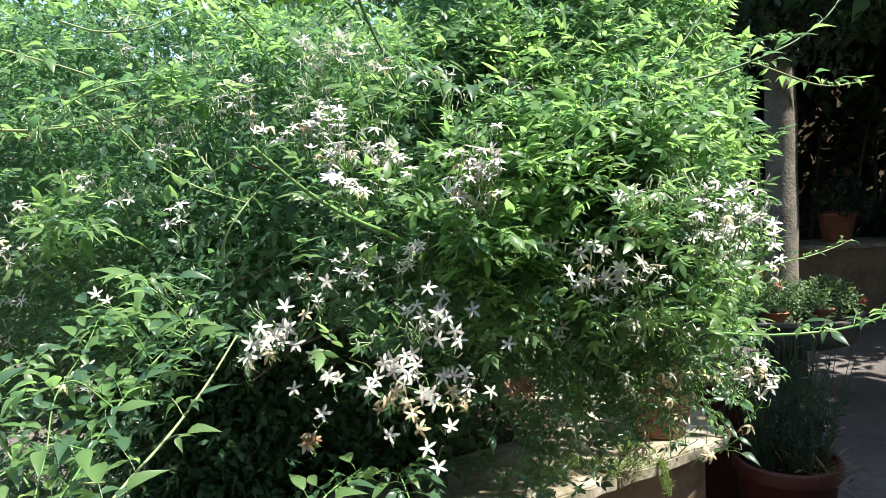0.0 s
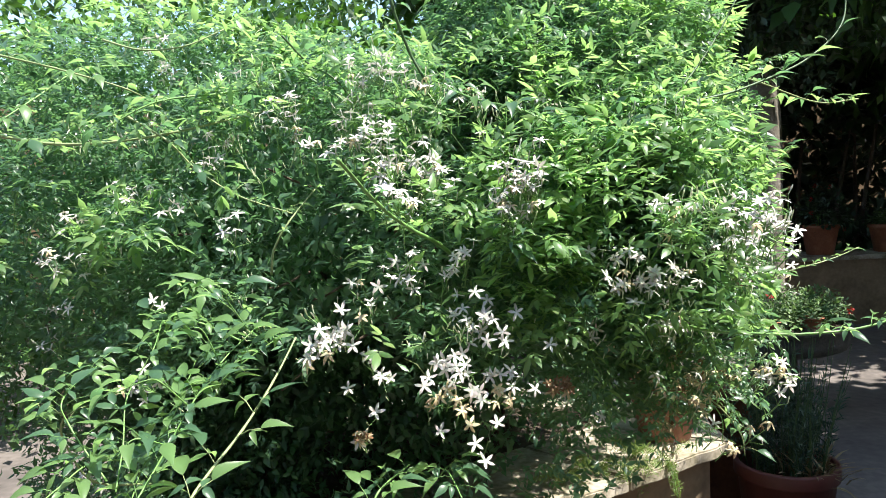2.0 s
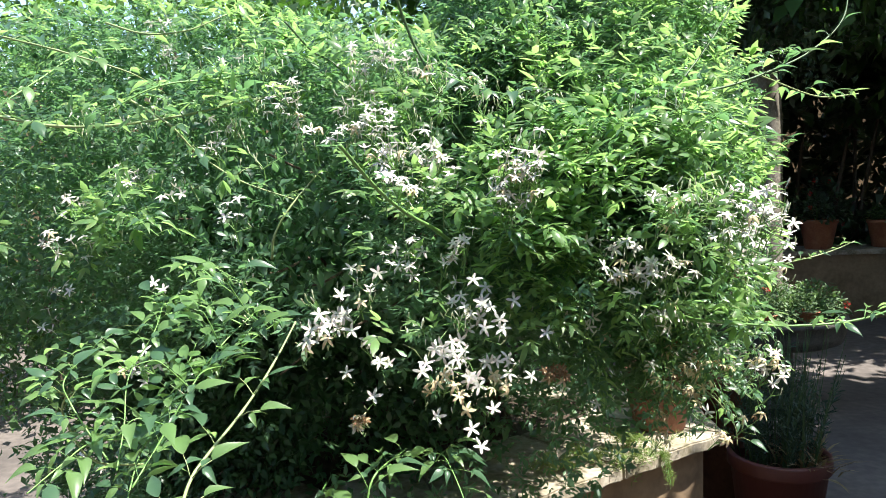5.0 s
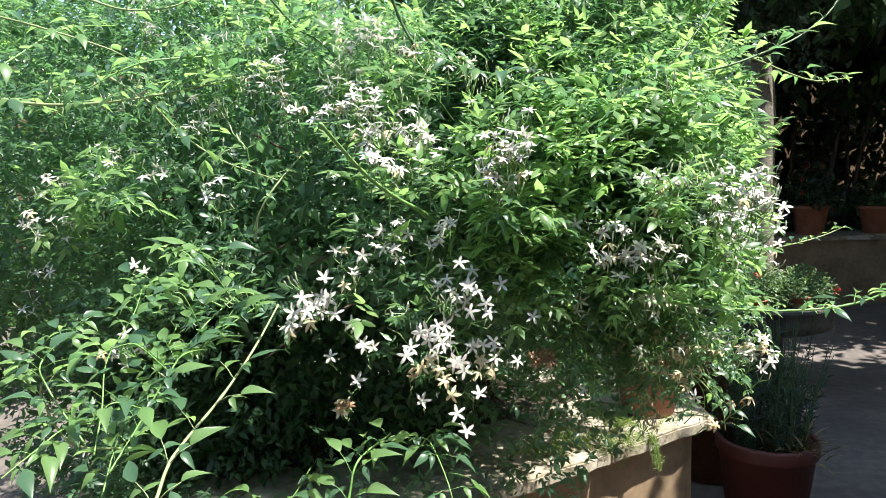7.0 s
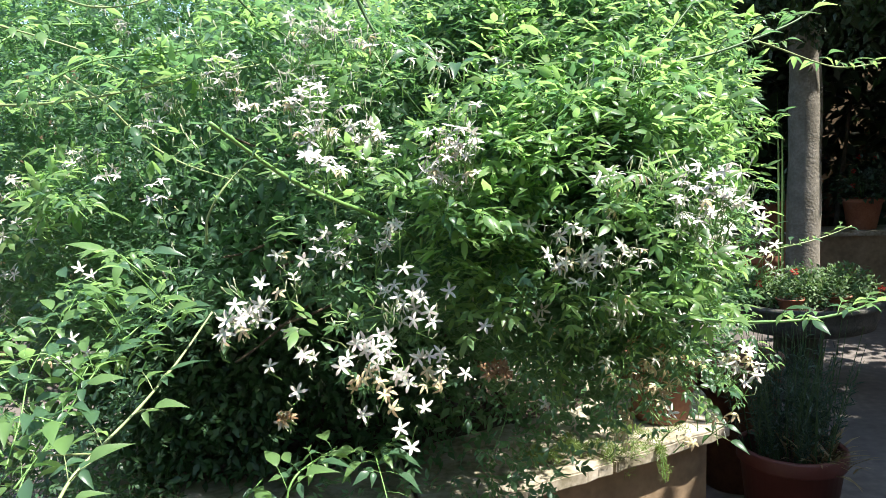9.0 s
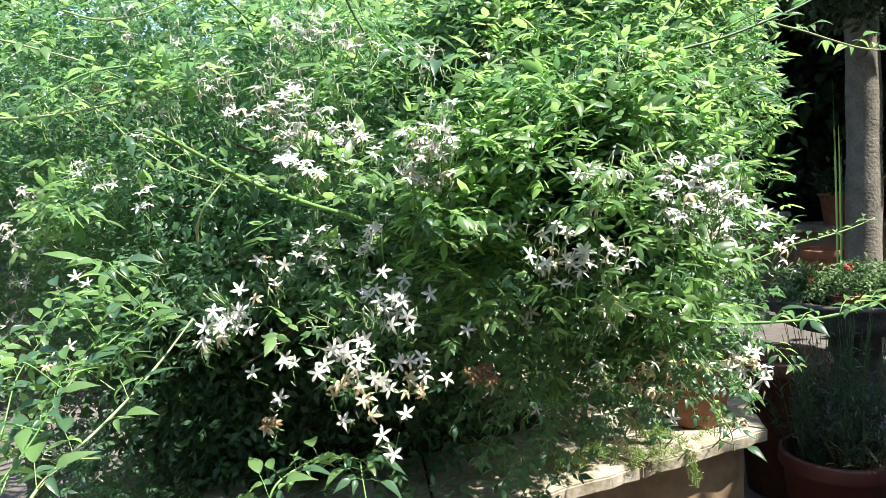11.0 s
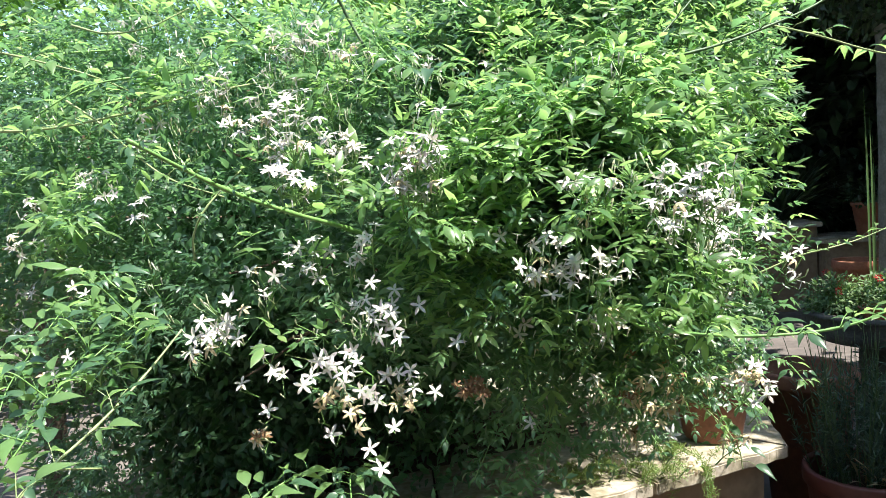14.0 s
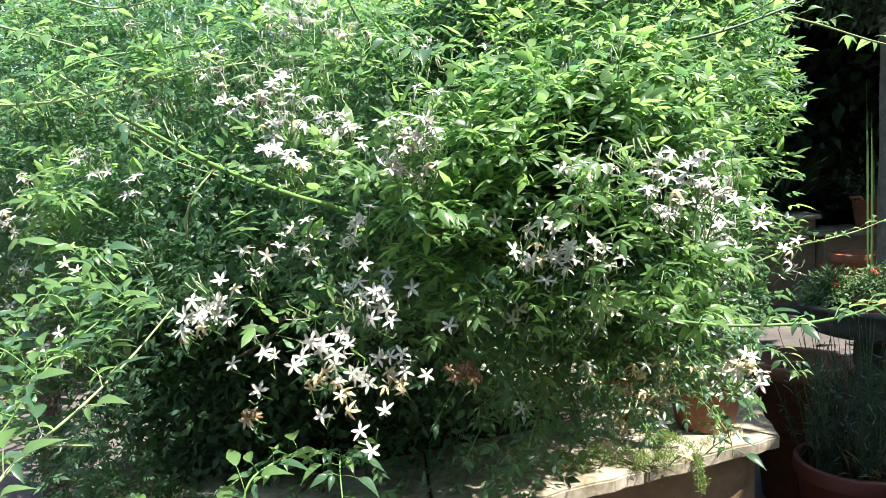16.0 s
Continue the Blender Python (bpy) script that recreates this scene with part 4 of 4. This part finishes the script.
def pot(name, at, radius, height, label, mat=M_TERRA, taper=0.68, rim=0.13, group=""):
    """A turned flower pot with a collared rim and soil."""
    p = thing(name, at, label, "flower pot", group)
    r, h, rh = radius, height, height * rim
    prof = [(r * taper * 0.96, 0), (r * taper, 0.006), (r * 0.93, h - rh), (r * 0.98, h - rh + 0.002), (r, h - rh + 0.008), (r, h - 0.008), (r * 0.985, h),
            (r * 0.90, h), (r * 0.885, h - 0.01), (r * 0.80, h * 0.5), (r * taper * 0.8, 0.03)]
    v, f = lathe(prof)
    mesh_object("pot_body", v, f, mat, p, smooth=True)
    v, f = lathe([(r * 0.2, h * 0.55), (r * 0.868, h - rh * 1.3), (r * 0.5, h - rh * 1.2), (r * 0.06, h - rh)], 24)
    mesh_object("pot_soil", v, f, M_SOIL, p, smooth=True)
    return p


def tuft(name, at, n, length, template, mat, seed, label, spread=0.1, lean=0.35, width=1.0):
    """Many blades springing from one base."""
    g = np.random.default_rng(seed)
    a = np.zeros((n, 3))
    a[:, :2] = g.normal(size=(n, 2)) * spread * 0.5
    d = np.concatenate([a[:, :2] / max(spread, 1e-3) * lean + g.normal(size=(n, 2)) * lean * 0.6, np.ones((n, 1))], 1)
    v, f = scatter(template, a, d, np.concatenate([-d[:, :2], np.full((n, 1), 0.4)], 1) + g.normal(size=(n, 3)) * 0.2, length * g.uniform(0.55, 1.1, n))
    ob = array_object(name, v, f, mat)
    ob.location = at
    return tagged(ob, label, "plant")


pot("flower_pot", (0.83, 2.86, TOP + 0.003), 0.155, 0.255, "terracotta pot on the stone coping under the jasmine", M_SHADETERRA)
big = pot("flower_pot", (1.42, 3.02, 0), 0.218, 0.40, "large dark red pot with a broad rim in the shade", M_RED, 0.74, 0.16)
pot("flower_pot", (1.38, 3.55, 0), 0.22, 0.66, "tall dark terracotta pot beside the planter", M_SHADETERRA, 0.7, 0.10)

# rosemary-like shrub with dry grass in the big pot
shrub = thing("potted_shrub", (1.42, 3.02, 0.36), "sparse grey-green needle shrub with bare stalks in a pot", "plant")
g = random.Random(60)
pieces = []
for k in range(90):
    a, r = g.uniform(0, 6.28), g.uniform(0.02, 0.17)
    b = Vector((r * math.cos(a), r * math.sin(a), -0.03))
    h = g.uniform(0.30, 0.70)
    e = b + Vector((math.cos(a) * g.uniform(-0.03, 0.16), math.sin(a) * g.uniform(-0.03, 0.16), h))
    line = smooth_path([b, b.lerp(e, 0.5) + Vector((g.uniform(-0.02, 0.02), g.uniform(-0.02, 0.02), 0)), e], 5)
    v, f = tube(line, [0.0028 - 0.0016 * q / (len(line) - 1) for q in range(len(line))], 4)
    mesh_object("stalk", v, f, M_DARKCANE, shrub)
    ng = np.random.default_rng(600 + k)
    m = 46
    s = ng.uniform(0.15, 0.75, m)
    at = np.array([tuple(b.lerp(e, q)) for q in s])
    dd = unit(np.array(tuple((e - b).normalized())) * 0.6 + ng.normal(size=(m, 3)) * 0.6)
    pieces.append(scatter(NEEDLE, at, dd, ng.normal(size=(m, 3)), ng.uniform(0.03, 0.055, m)))
v, f = join(pieces)
tagged(array_object("needles", v, f, M_GREY, shrub), "grey-green needles", kind="stuff")
t_straw = tuft("dry_grass", (1.50, 2.95, 0.36), 70, 0.16, STRAP, M_STRAW, 61, "tuft of dry straw-coloured grass in a pot", 0.12, 0.8)

# asparagus fern trailing over the coping


def fern(at, n, seed, length, drape):
    g = random.Random(seed)
    ob = thing("asparagus_fern", at, "feathery light green asparagus fern over the stone coping", "plant", "ferns on the coping")
    pieces = []
    for k in range(n):
        a = g.uniform(0, 6.28)
        e = Vector((math.cos(a), math.sin(a) * 0.7 - 0.15, g.uniform(0.05, 0.5) - drape * g.random())) * length * g.uniform(0.5, 1.1)
        if drape > 0.8 and k % 3:
            e = Vector((g.uniform(-0.1, 0.5), g.uniform(-0.75, -0.5), g.uniform(-1.1, -0.5))) * length
        midp = e * 0.5 + Vector((0, 0, length * 0.25))
        line = smooth_path([Vector((0, 0, 0)), midp, e], 9)
        v, f = tube(line, [0.0011] * len(line), 3)
        mesh_object("stem", v, f, M_CANE, ob)
        ng = np.random.default_rng(seed * 50 + k)
        lp = np.array([tuple(q) for q in line[3:]])
        at2 = np.repeat(lp, 10, 0) + ng.normal(size=(len(lp) * 10, 3)) * 0.006
        ax = ng.normal(size=at2.shape) + np.array((0, 0, 0.5))
        pieces.append(scatter(NEEDLE, at2, ax, ng.normal(size=at2.shape), ng.uniform(0.010, 0.024, len(at2))))
    v, f = join(pieces)
    tagged(array_object("fronds", v, f, M_FERN, ob), kind="stuff")


fern((0.62, 2.62, TOP + 0.004), 10, 71, 0.12, 0.1)
fern((0.46, 2.50, TOP + 0.004), 9, 72, 0.12, 0.25)
fern((0.74, 2.56, TOP + 0.004), 7, 73, 0.13, 0.9)
fern((0.32, 2.42, TOP + 0.004), 10, 74, 0.12, 0.2)
fern((0.58, 2.47, TOP + 0.004), 9, 75, 0.12, 0.15)

# round basin with geraniums
basin = thing("planter_bowl", (2.29, 4.92, 0), "wide round weathered concrete planter bowl in the shade", "planter")
v, f = lathe([(0.24, 0), (0.25, 0.03), (0.16, 0.08), (0.15, 0.40), (0.24, 0.46), (0.40, 0.475), (0.455, 0.50), (0.475, 0.56), (0.48, 0.63), (0.495, 0.635), (0.495, 0.66), (0.44, 0.66), (0.43, 0.62), (0.1, 0.60)], 56)
mesh_object("bowl", v, f, M_BASIN, basin, smooth=True)
v, f = lathe([(0.38, 0.56), (0.428, 0.64), (0.2, 0.65), (0.02, 0.655)], 36)
mesh_object("bowl_soil", v, f, M_SOIL, basin, smooth=True)


def leaf_mound(name, at, radius, n, size, mat, seed, label, template=SIMPLE, blooms=0, category="plant", flat=0.8):
    """A low leafy plant: a cloud of leaves round a base, with red flower heads."""
    g = np.random.default_rng(seed)
    ob = thing(name, at, label, category)
    d = unit(g.normal(size=(n, 3)))
    d[:, 2] = np.abs(d[:, 2])
    p = d * radius * g.uniform(0.35, 1.0, n)[:, None] * np.array((1, 1, flat))
    v, f = scatter(template, p, d + g.normal(size=(n, 3)) * 0.6, np.array((0, 0, 1.0)) + d * 0.5 + g.normal(size=(n, 3)) * 0.4, size * g.uniform(0.6, 1.2, n))
    tagged(array_object("leaves", v, f, mat, ob), kind="stuff")
    for k in range(max(6, n // 60)):
        e = Vector(p[k]) * 0.9
        sv, sf = tube([Vector((e.x * 0.2, e.y * 0.2, -0.02)), e * 0.6, e], [0.004, 0.003, 0.002], 4)
        mesh_object("stem", sv, sf, M_CANE, ob)
    for k in range(blooms):
        c = unit(g.normal(size=3) + np.array((0, -0.8, 1.2))) * radius * 1.05 * np.array((1, 1, flat))
        m = 28
        dd = unit(g.normal(size=(m, 3)))
        bv, bf = scatter(SIMPLE, c + dd * 0.012, dd, np.cross(dd, g.normal(size=(m, 3))), g.uniform(0.012, 0.022, m))
        tagged(array_object("bloom", bv, bf, M_BLOOM, ob), kind="stuff")
    return ob


for x, y in ((2.12, 4.66), (2.44, 4.72)):
    pot("flower_pot", (x, y, 0.640), 0.09, 0.075, "small terracotta pot standing in the planter bowl", group="pots in the bowl")
for k, (x, y, r) in enumerate(((2.00, 4.88, 0.24), (2.28, 4.80, 0.27), (2.58, 4.92, 0.25))):
    leaf_mound("geranium", (x, y, 0.66), r, 1500, 0.036, M_GERANIUM, 81 + k, "bushy grey-green geranium with red blooms in a bowl", BROAD, 2, flat=0.95)

# pots on the low wall
pot("flower_pot", (4.43, 8.2, 0.79), 0.21, 0.34, "terracotta pot with a flowering plant on the low wall", group="pots on the wall")
pot("flower_pot", (5.22, 8.2, 0.79), 0.20, 0.32, "terracotta pot with a flowering plant on the low wall", group="pots on the wall")
pot("flower_pot", (3.52, 8.2, 0.79), 0.20, 0.34, "terracotta pot with a flowering plant on the low wall", group="pots on the wall")
pot("flower_pot", (3.12, 7.55, 0), 0.22, 0.62, "large terracotta pot at the foot of the wall")
leaf_mound("potted_plant", (4.43, 8.2, 1.11), 0.35, 500, 0.08, M_HEDGE, 91, "dark leafy plant with small red flowers in a pot", SIMPLE, 5, flat=1.3)
leaf_mound("potted_plant", (5.22, 8.2, 1.09), 0.22, 260, 0.07, M_GERANIUM, 92, "small green leafy plant in a pot", SIMPLE, 1)
leaf_mound("potted_plant", (3.52, 8.2, 1.11), 0.30, 300, 0.08, M_HEDGE, 93, "dark leafy plant in a pot", SIMPLE, 0, flat=1.3)

tall = thing("strap_plant", (3.02, 6.90, 0), "slender upright green leaves beside the tree trunk", "plant")
tg = np.random.default_rng(95)
SLIM = blade([(0, 0.003), (0.3, 0.005), (0.7, 0.0045), (1, 0)], 0.3, 0.02)
for k in range(3):
    v, f = scatter(SLIM, np.array([(0.025 * k - 0.03, tg.normal() * 0.02, 0)]), np.array([(0.008 * k - 0.01, 0.0, 1.0)]), np.array([(0.3, -1.0, 0.1)]), np.array([(2.25, 2.0, 1.8)[k]]))
    # lighter leaf green stands in for sun the blades don't get
    array_object("leaf", v, f, M_YOUNG_LIT, tall)
SLIM2 = blade([(0, 0.012), (0.3, 0.02), (0.7, 0.016), (1, 0)], 0.3, 0.45)
tuft("palm_plant", (2.75, 8.75, 0.95), 110, 1.0, SLIM2, M_HEDGE, 96, "dark spiky narrow-leaved plant in shade", 0.12, 0.6)

# ---------------------------------------------------------------- tree, hedges, distance


def crown(name, lobes, n, size, mat, seed, parent=None, label="", depth=0.5, holes=(), template=SIMPLE):
    g = np.random.default_rng(seed)
    p, o = lobe_points(lobes, n, seed, depth=depth, lump=0.14, front_only=False)
    ok = rough_field(p, 2.2 / max(0.3, size * 8), seed + 7) > -0.35
    for c, d, r in holes:
        c, d = np.array(c), unit(np.array(d))
        q = p - c
        ok &= np.linalg.norm(q - (q @ d)[:, None] * d, axis=1) > r
    p, o = p[ok], o[ok]
    pieces = []
    for k in range(3):
        b = p + g.normal(size=p.shape) * size * 0.8
        ax = o * 0.5 + g.normal(size=p.shape) * 0.8 - np.array((0, 0, 0.25))
        pieces.append(scatter(template, b, ax, np.array((0, 0, 1.0)) + g.normal(size=p.shape) * 0.5, size * g.uniform(0.6, 1.3, len(p))))
    v, f = join(pieces)
    ob = array_object(name, v, f, mat, parent)
    return tagged(ob, label, kind="stuff") if label else tagged(ob, kind="stuff")


tree = thing("shade_tree", (3.25, 7.0, 0), "shade tree with a pale smooth trunk and dark crown", "tree")


def limb(name, points, r0, r1, sides=12):
    line = smooth_path(points, 8)
    n = len(line)
    v, f = tube(line, [r0 + (r1 - r0) * k / (n - 1) + 0.004 * r0 / 0.15 * math.sin(k * 0.9) for k in range(n)], sides)
    ob = mesh_object(name, v, f, M_BARK, tree, smooth=True)
    ob.matrix_parent_inverse = Matrix.Translation((-3.25, -7.0, 0))
    return ob


limb("trunk", [(3.26, 7.0, -0.05), (3.25, 7.0, 0.35), (3.25, 7.0, 1.2), (3.24, 7.0, 2.2), (3.2, 7.0, 3.2), (3.25, 7.05, 4.2)], 0.158, 0.13, 20)
limb("limb", [(3.2, 7.0, 2.9), (2.6, 6.6, 3.7), (1.9, 6.0, 4.6)], 0.08, 0.03)
limb("limb", [(3.22, 7.0, 3.1), (4.2, 6.6, 3.9), (5.2, 6.2, 4.8)], 0.08, 0.03)
limb("limb", [(3.22, 7.0, 3.4), (3.6, 8.2, 4.2), (4.2, 9.4, 5.0)], 0.08, 0.03)
S = tuple(sun_dir)
# gaps cut through the crown along the sun, aimed at the lit spots
HOLES = [((3.2, 5.8, 0), S, 0.42), ((3.75, 5.85, 0), S, 0.28), ((2.9, 6.7, 0), S, 0.3), ((2.2, 7.0, 0), S, 0.6), ((2.4, 6.3, 0), S, 0.45), ((2.2, 4.8, 0.85), S, 0.46), ((2.6, 5.0, 0.8), S, 0.34)]
HOLES += [((3.60, 6.95, 0.5 + 0.2 * k), S, 0.42) for k in range(9)]
HOLES += [((0.35, 2.30, 0.57), S, 0.36), ((0.70, 2.50, 0.57), S, 0.17)]
# last two lobes hang out of view, added only to block sky light
ob = crown("crown", [((4.4, 5.7, 4.4), (3.0, 2.9, 1.4)), ((3.95, 3.2, 4.2), (1.35, 1.3, 0.8)), ((6.8, 4.8, 4.3), (2.3, 2.6, 1.0)), ((6.0, 9.0, 4.6), (3.2, 2.6, 1.8)), ((1.9, 8.6, 4.8), (2.4, 1.8, 1.4)),
                     ((5.6, 1.6, 4.4), (2.2, 1.7, 0.9)), ((5.0, -1.5, 4.6), (3.2, 2.1, 0.9))], 54000, 0.21, M_TREE, 111, tree, "dense dark green crown, partly added out of view for shade", 0.75, HOLES)
ob.matrix_parent_inverse = Matrix.Translation((-3.25, -7.0, 0))
ob = crown("hanging_branch", [((3.7, 6.1, 3.1), (1.9, 0.8, 0.75))], 6000, 0.08, M_HEDGE, 112, tree, "hanging dark leafy lower branches", 0.7, HOLES)
ob.matrix_parent_inverse = Matrix.Translation((-3.25, -7.0, 0))


def hedge(name, lobes, n, size, mat, seed, label, template=SIMPLE):
    c = lobes[0][0]
    h = thing(name, (c[0], c[1], 0), label, "shrub")
    ob = crown("leaf_mass", lobes, n, size, mat, seed, h, "", 0.4, (), template)
    ob.matrix_parent_inverse = Matrix.Translation((-c[0], -c[1], 0))
    g = random.Random(seed)
    for k in range(5):
        b = Vector((c[0] + g.uniform(-0.4, 0.4) * lobes[0][1][0], c[1] + g.uniform(-0.2, 0.2), -0.03))
        e = Vector((b.x + g.uniform(-0.4, 0.4), b.y + g.uniform(-0.3, 0.3), c[2] + 0.3 * lobes[0][1][2]))
        v, f = tube(smooth_path([b, b.lerp(e, 0.5), e], 4), [0.05 - 0.004 * q for q in range(9)], 6)
        o = mesh_object("stem", v, f, M_WOOD, h, smooth=True)
        o.matrix_parent_inverse = Matrix.Translation((-c[0], -c[1], 0))
    return h


hedge("hedge", [((5.2, 10.0, 1.6), (2.6, 1.0, 2.6)), ((8.2, 9.5, 1.8), (2.4, 1.0, 2.8))], 14000, 0.25, M_HEDGE, 121, "tall dark evergreen hedge behind the low wall")
hedge("hedge", [((1.8, 10.4, 1.8), (2.4, 1.0, 2.8))], 8000, 0.25, M_HEDGE, 122, "tall dark evergreen hedge behind the low wall")
hedge("hedge", [((-3.6, 9.0, 2.2), (2.6, 1.2, 3.6)), ((-6.6, 8.6, 2.2), (2.6, 1.4, 3.6)), ((-2.15, 9.6, 2.4), (1.0, 1.0, 3.4)), ((0.05, 9.8, 2.4), (0.85, 1.0, 3.4))], 9000, 0.17, M_TREE, 123, "sunlit green garden shrubs")
hedge("shrub", [((-3.6, 5.6, 1.4), (1.6, 1.0, 2.0)), ((-5.0, 5.2, 1.4), (1.3, 1.0, 2.0))], 5000, 0.11, M_TREE, 124, "sunlit leafy green garden shrub")
hedge("shrub", [((-0.8, 6.4, 1.2), (1.7, 0.9, 2.25))], 5000, 0.12, M_TREE, 125, "sunlit leafy green garden shrub")
# added backing, keeps light from coming through the hedges
tagged(part("wall_north", prism([(-14, 11.6), (14, 11.6), (14, 11.85), (-14, 11.85)], 0, 3.4), M_RENDER, None), "plain ochre wall added behind the hedges to stop light", "wall", kind="structure")
yucca = thing("yucca", (-2.27, 3.3, 0), "yucca with a bare stem and arching pale green strap leaves", "plant")
v, f = tube(smooth_path([Vector((0, 0, -0.02)), Vector((0.02, 0, 0.8)), Vector((0, 0, 1.72))], 6), [0.06 - 0.001 * q for q in range(13)], 10)
mesh_object("stem", v, f, M_WOOD, yucca, smooth=True)
yg = np.random.default_rng(132)
SWORD = blade([(0, 0.02), (0.3, 0.032), (0.7, 0.024), (1, 0)], 0.3, 0.40)
for k in range(64):
    d = unit(np.array((yg.normal(), yg.normal(), yg.uniform(-0.5, 1.3))))
    v, f = scatter(SWORD, np.array([(d[0] * 0.05, d[1] * 0.05, 1.70)]), d[None], np.array([(0, 0, 1.0)]) + d[None] * 0.3, np.array([yg.uniform(0.4, 0.62)]))
    array_object("leaf", v, f, M_STRAP, yucca)
for k, (x, y, s, h) in enumerate(((-9, 24, 5.5, 8), (0, 27, 6, 9), (9, 23, 5, 7), (18, 22, 6, 7), (-19, 22, 6, 8))):
    hedge("far_tree", [((x, y, h * 0.75), (s, 3, h * 0.7))], 2400, 0.42, M_TREE, 140 + k, "distant broad green tree")
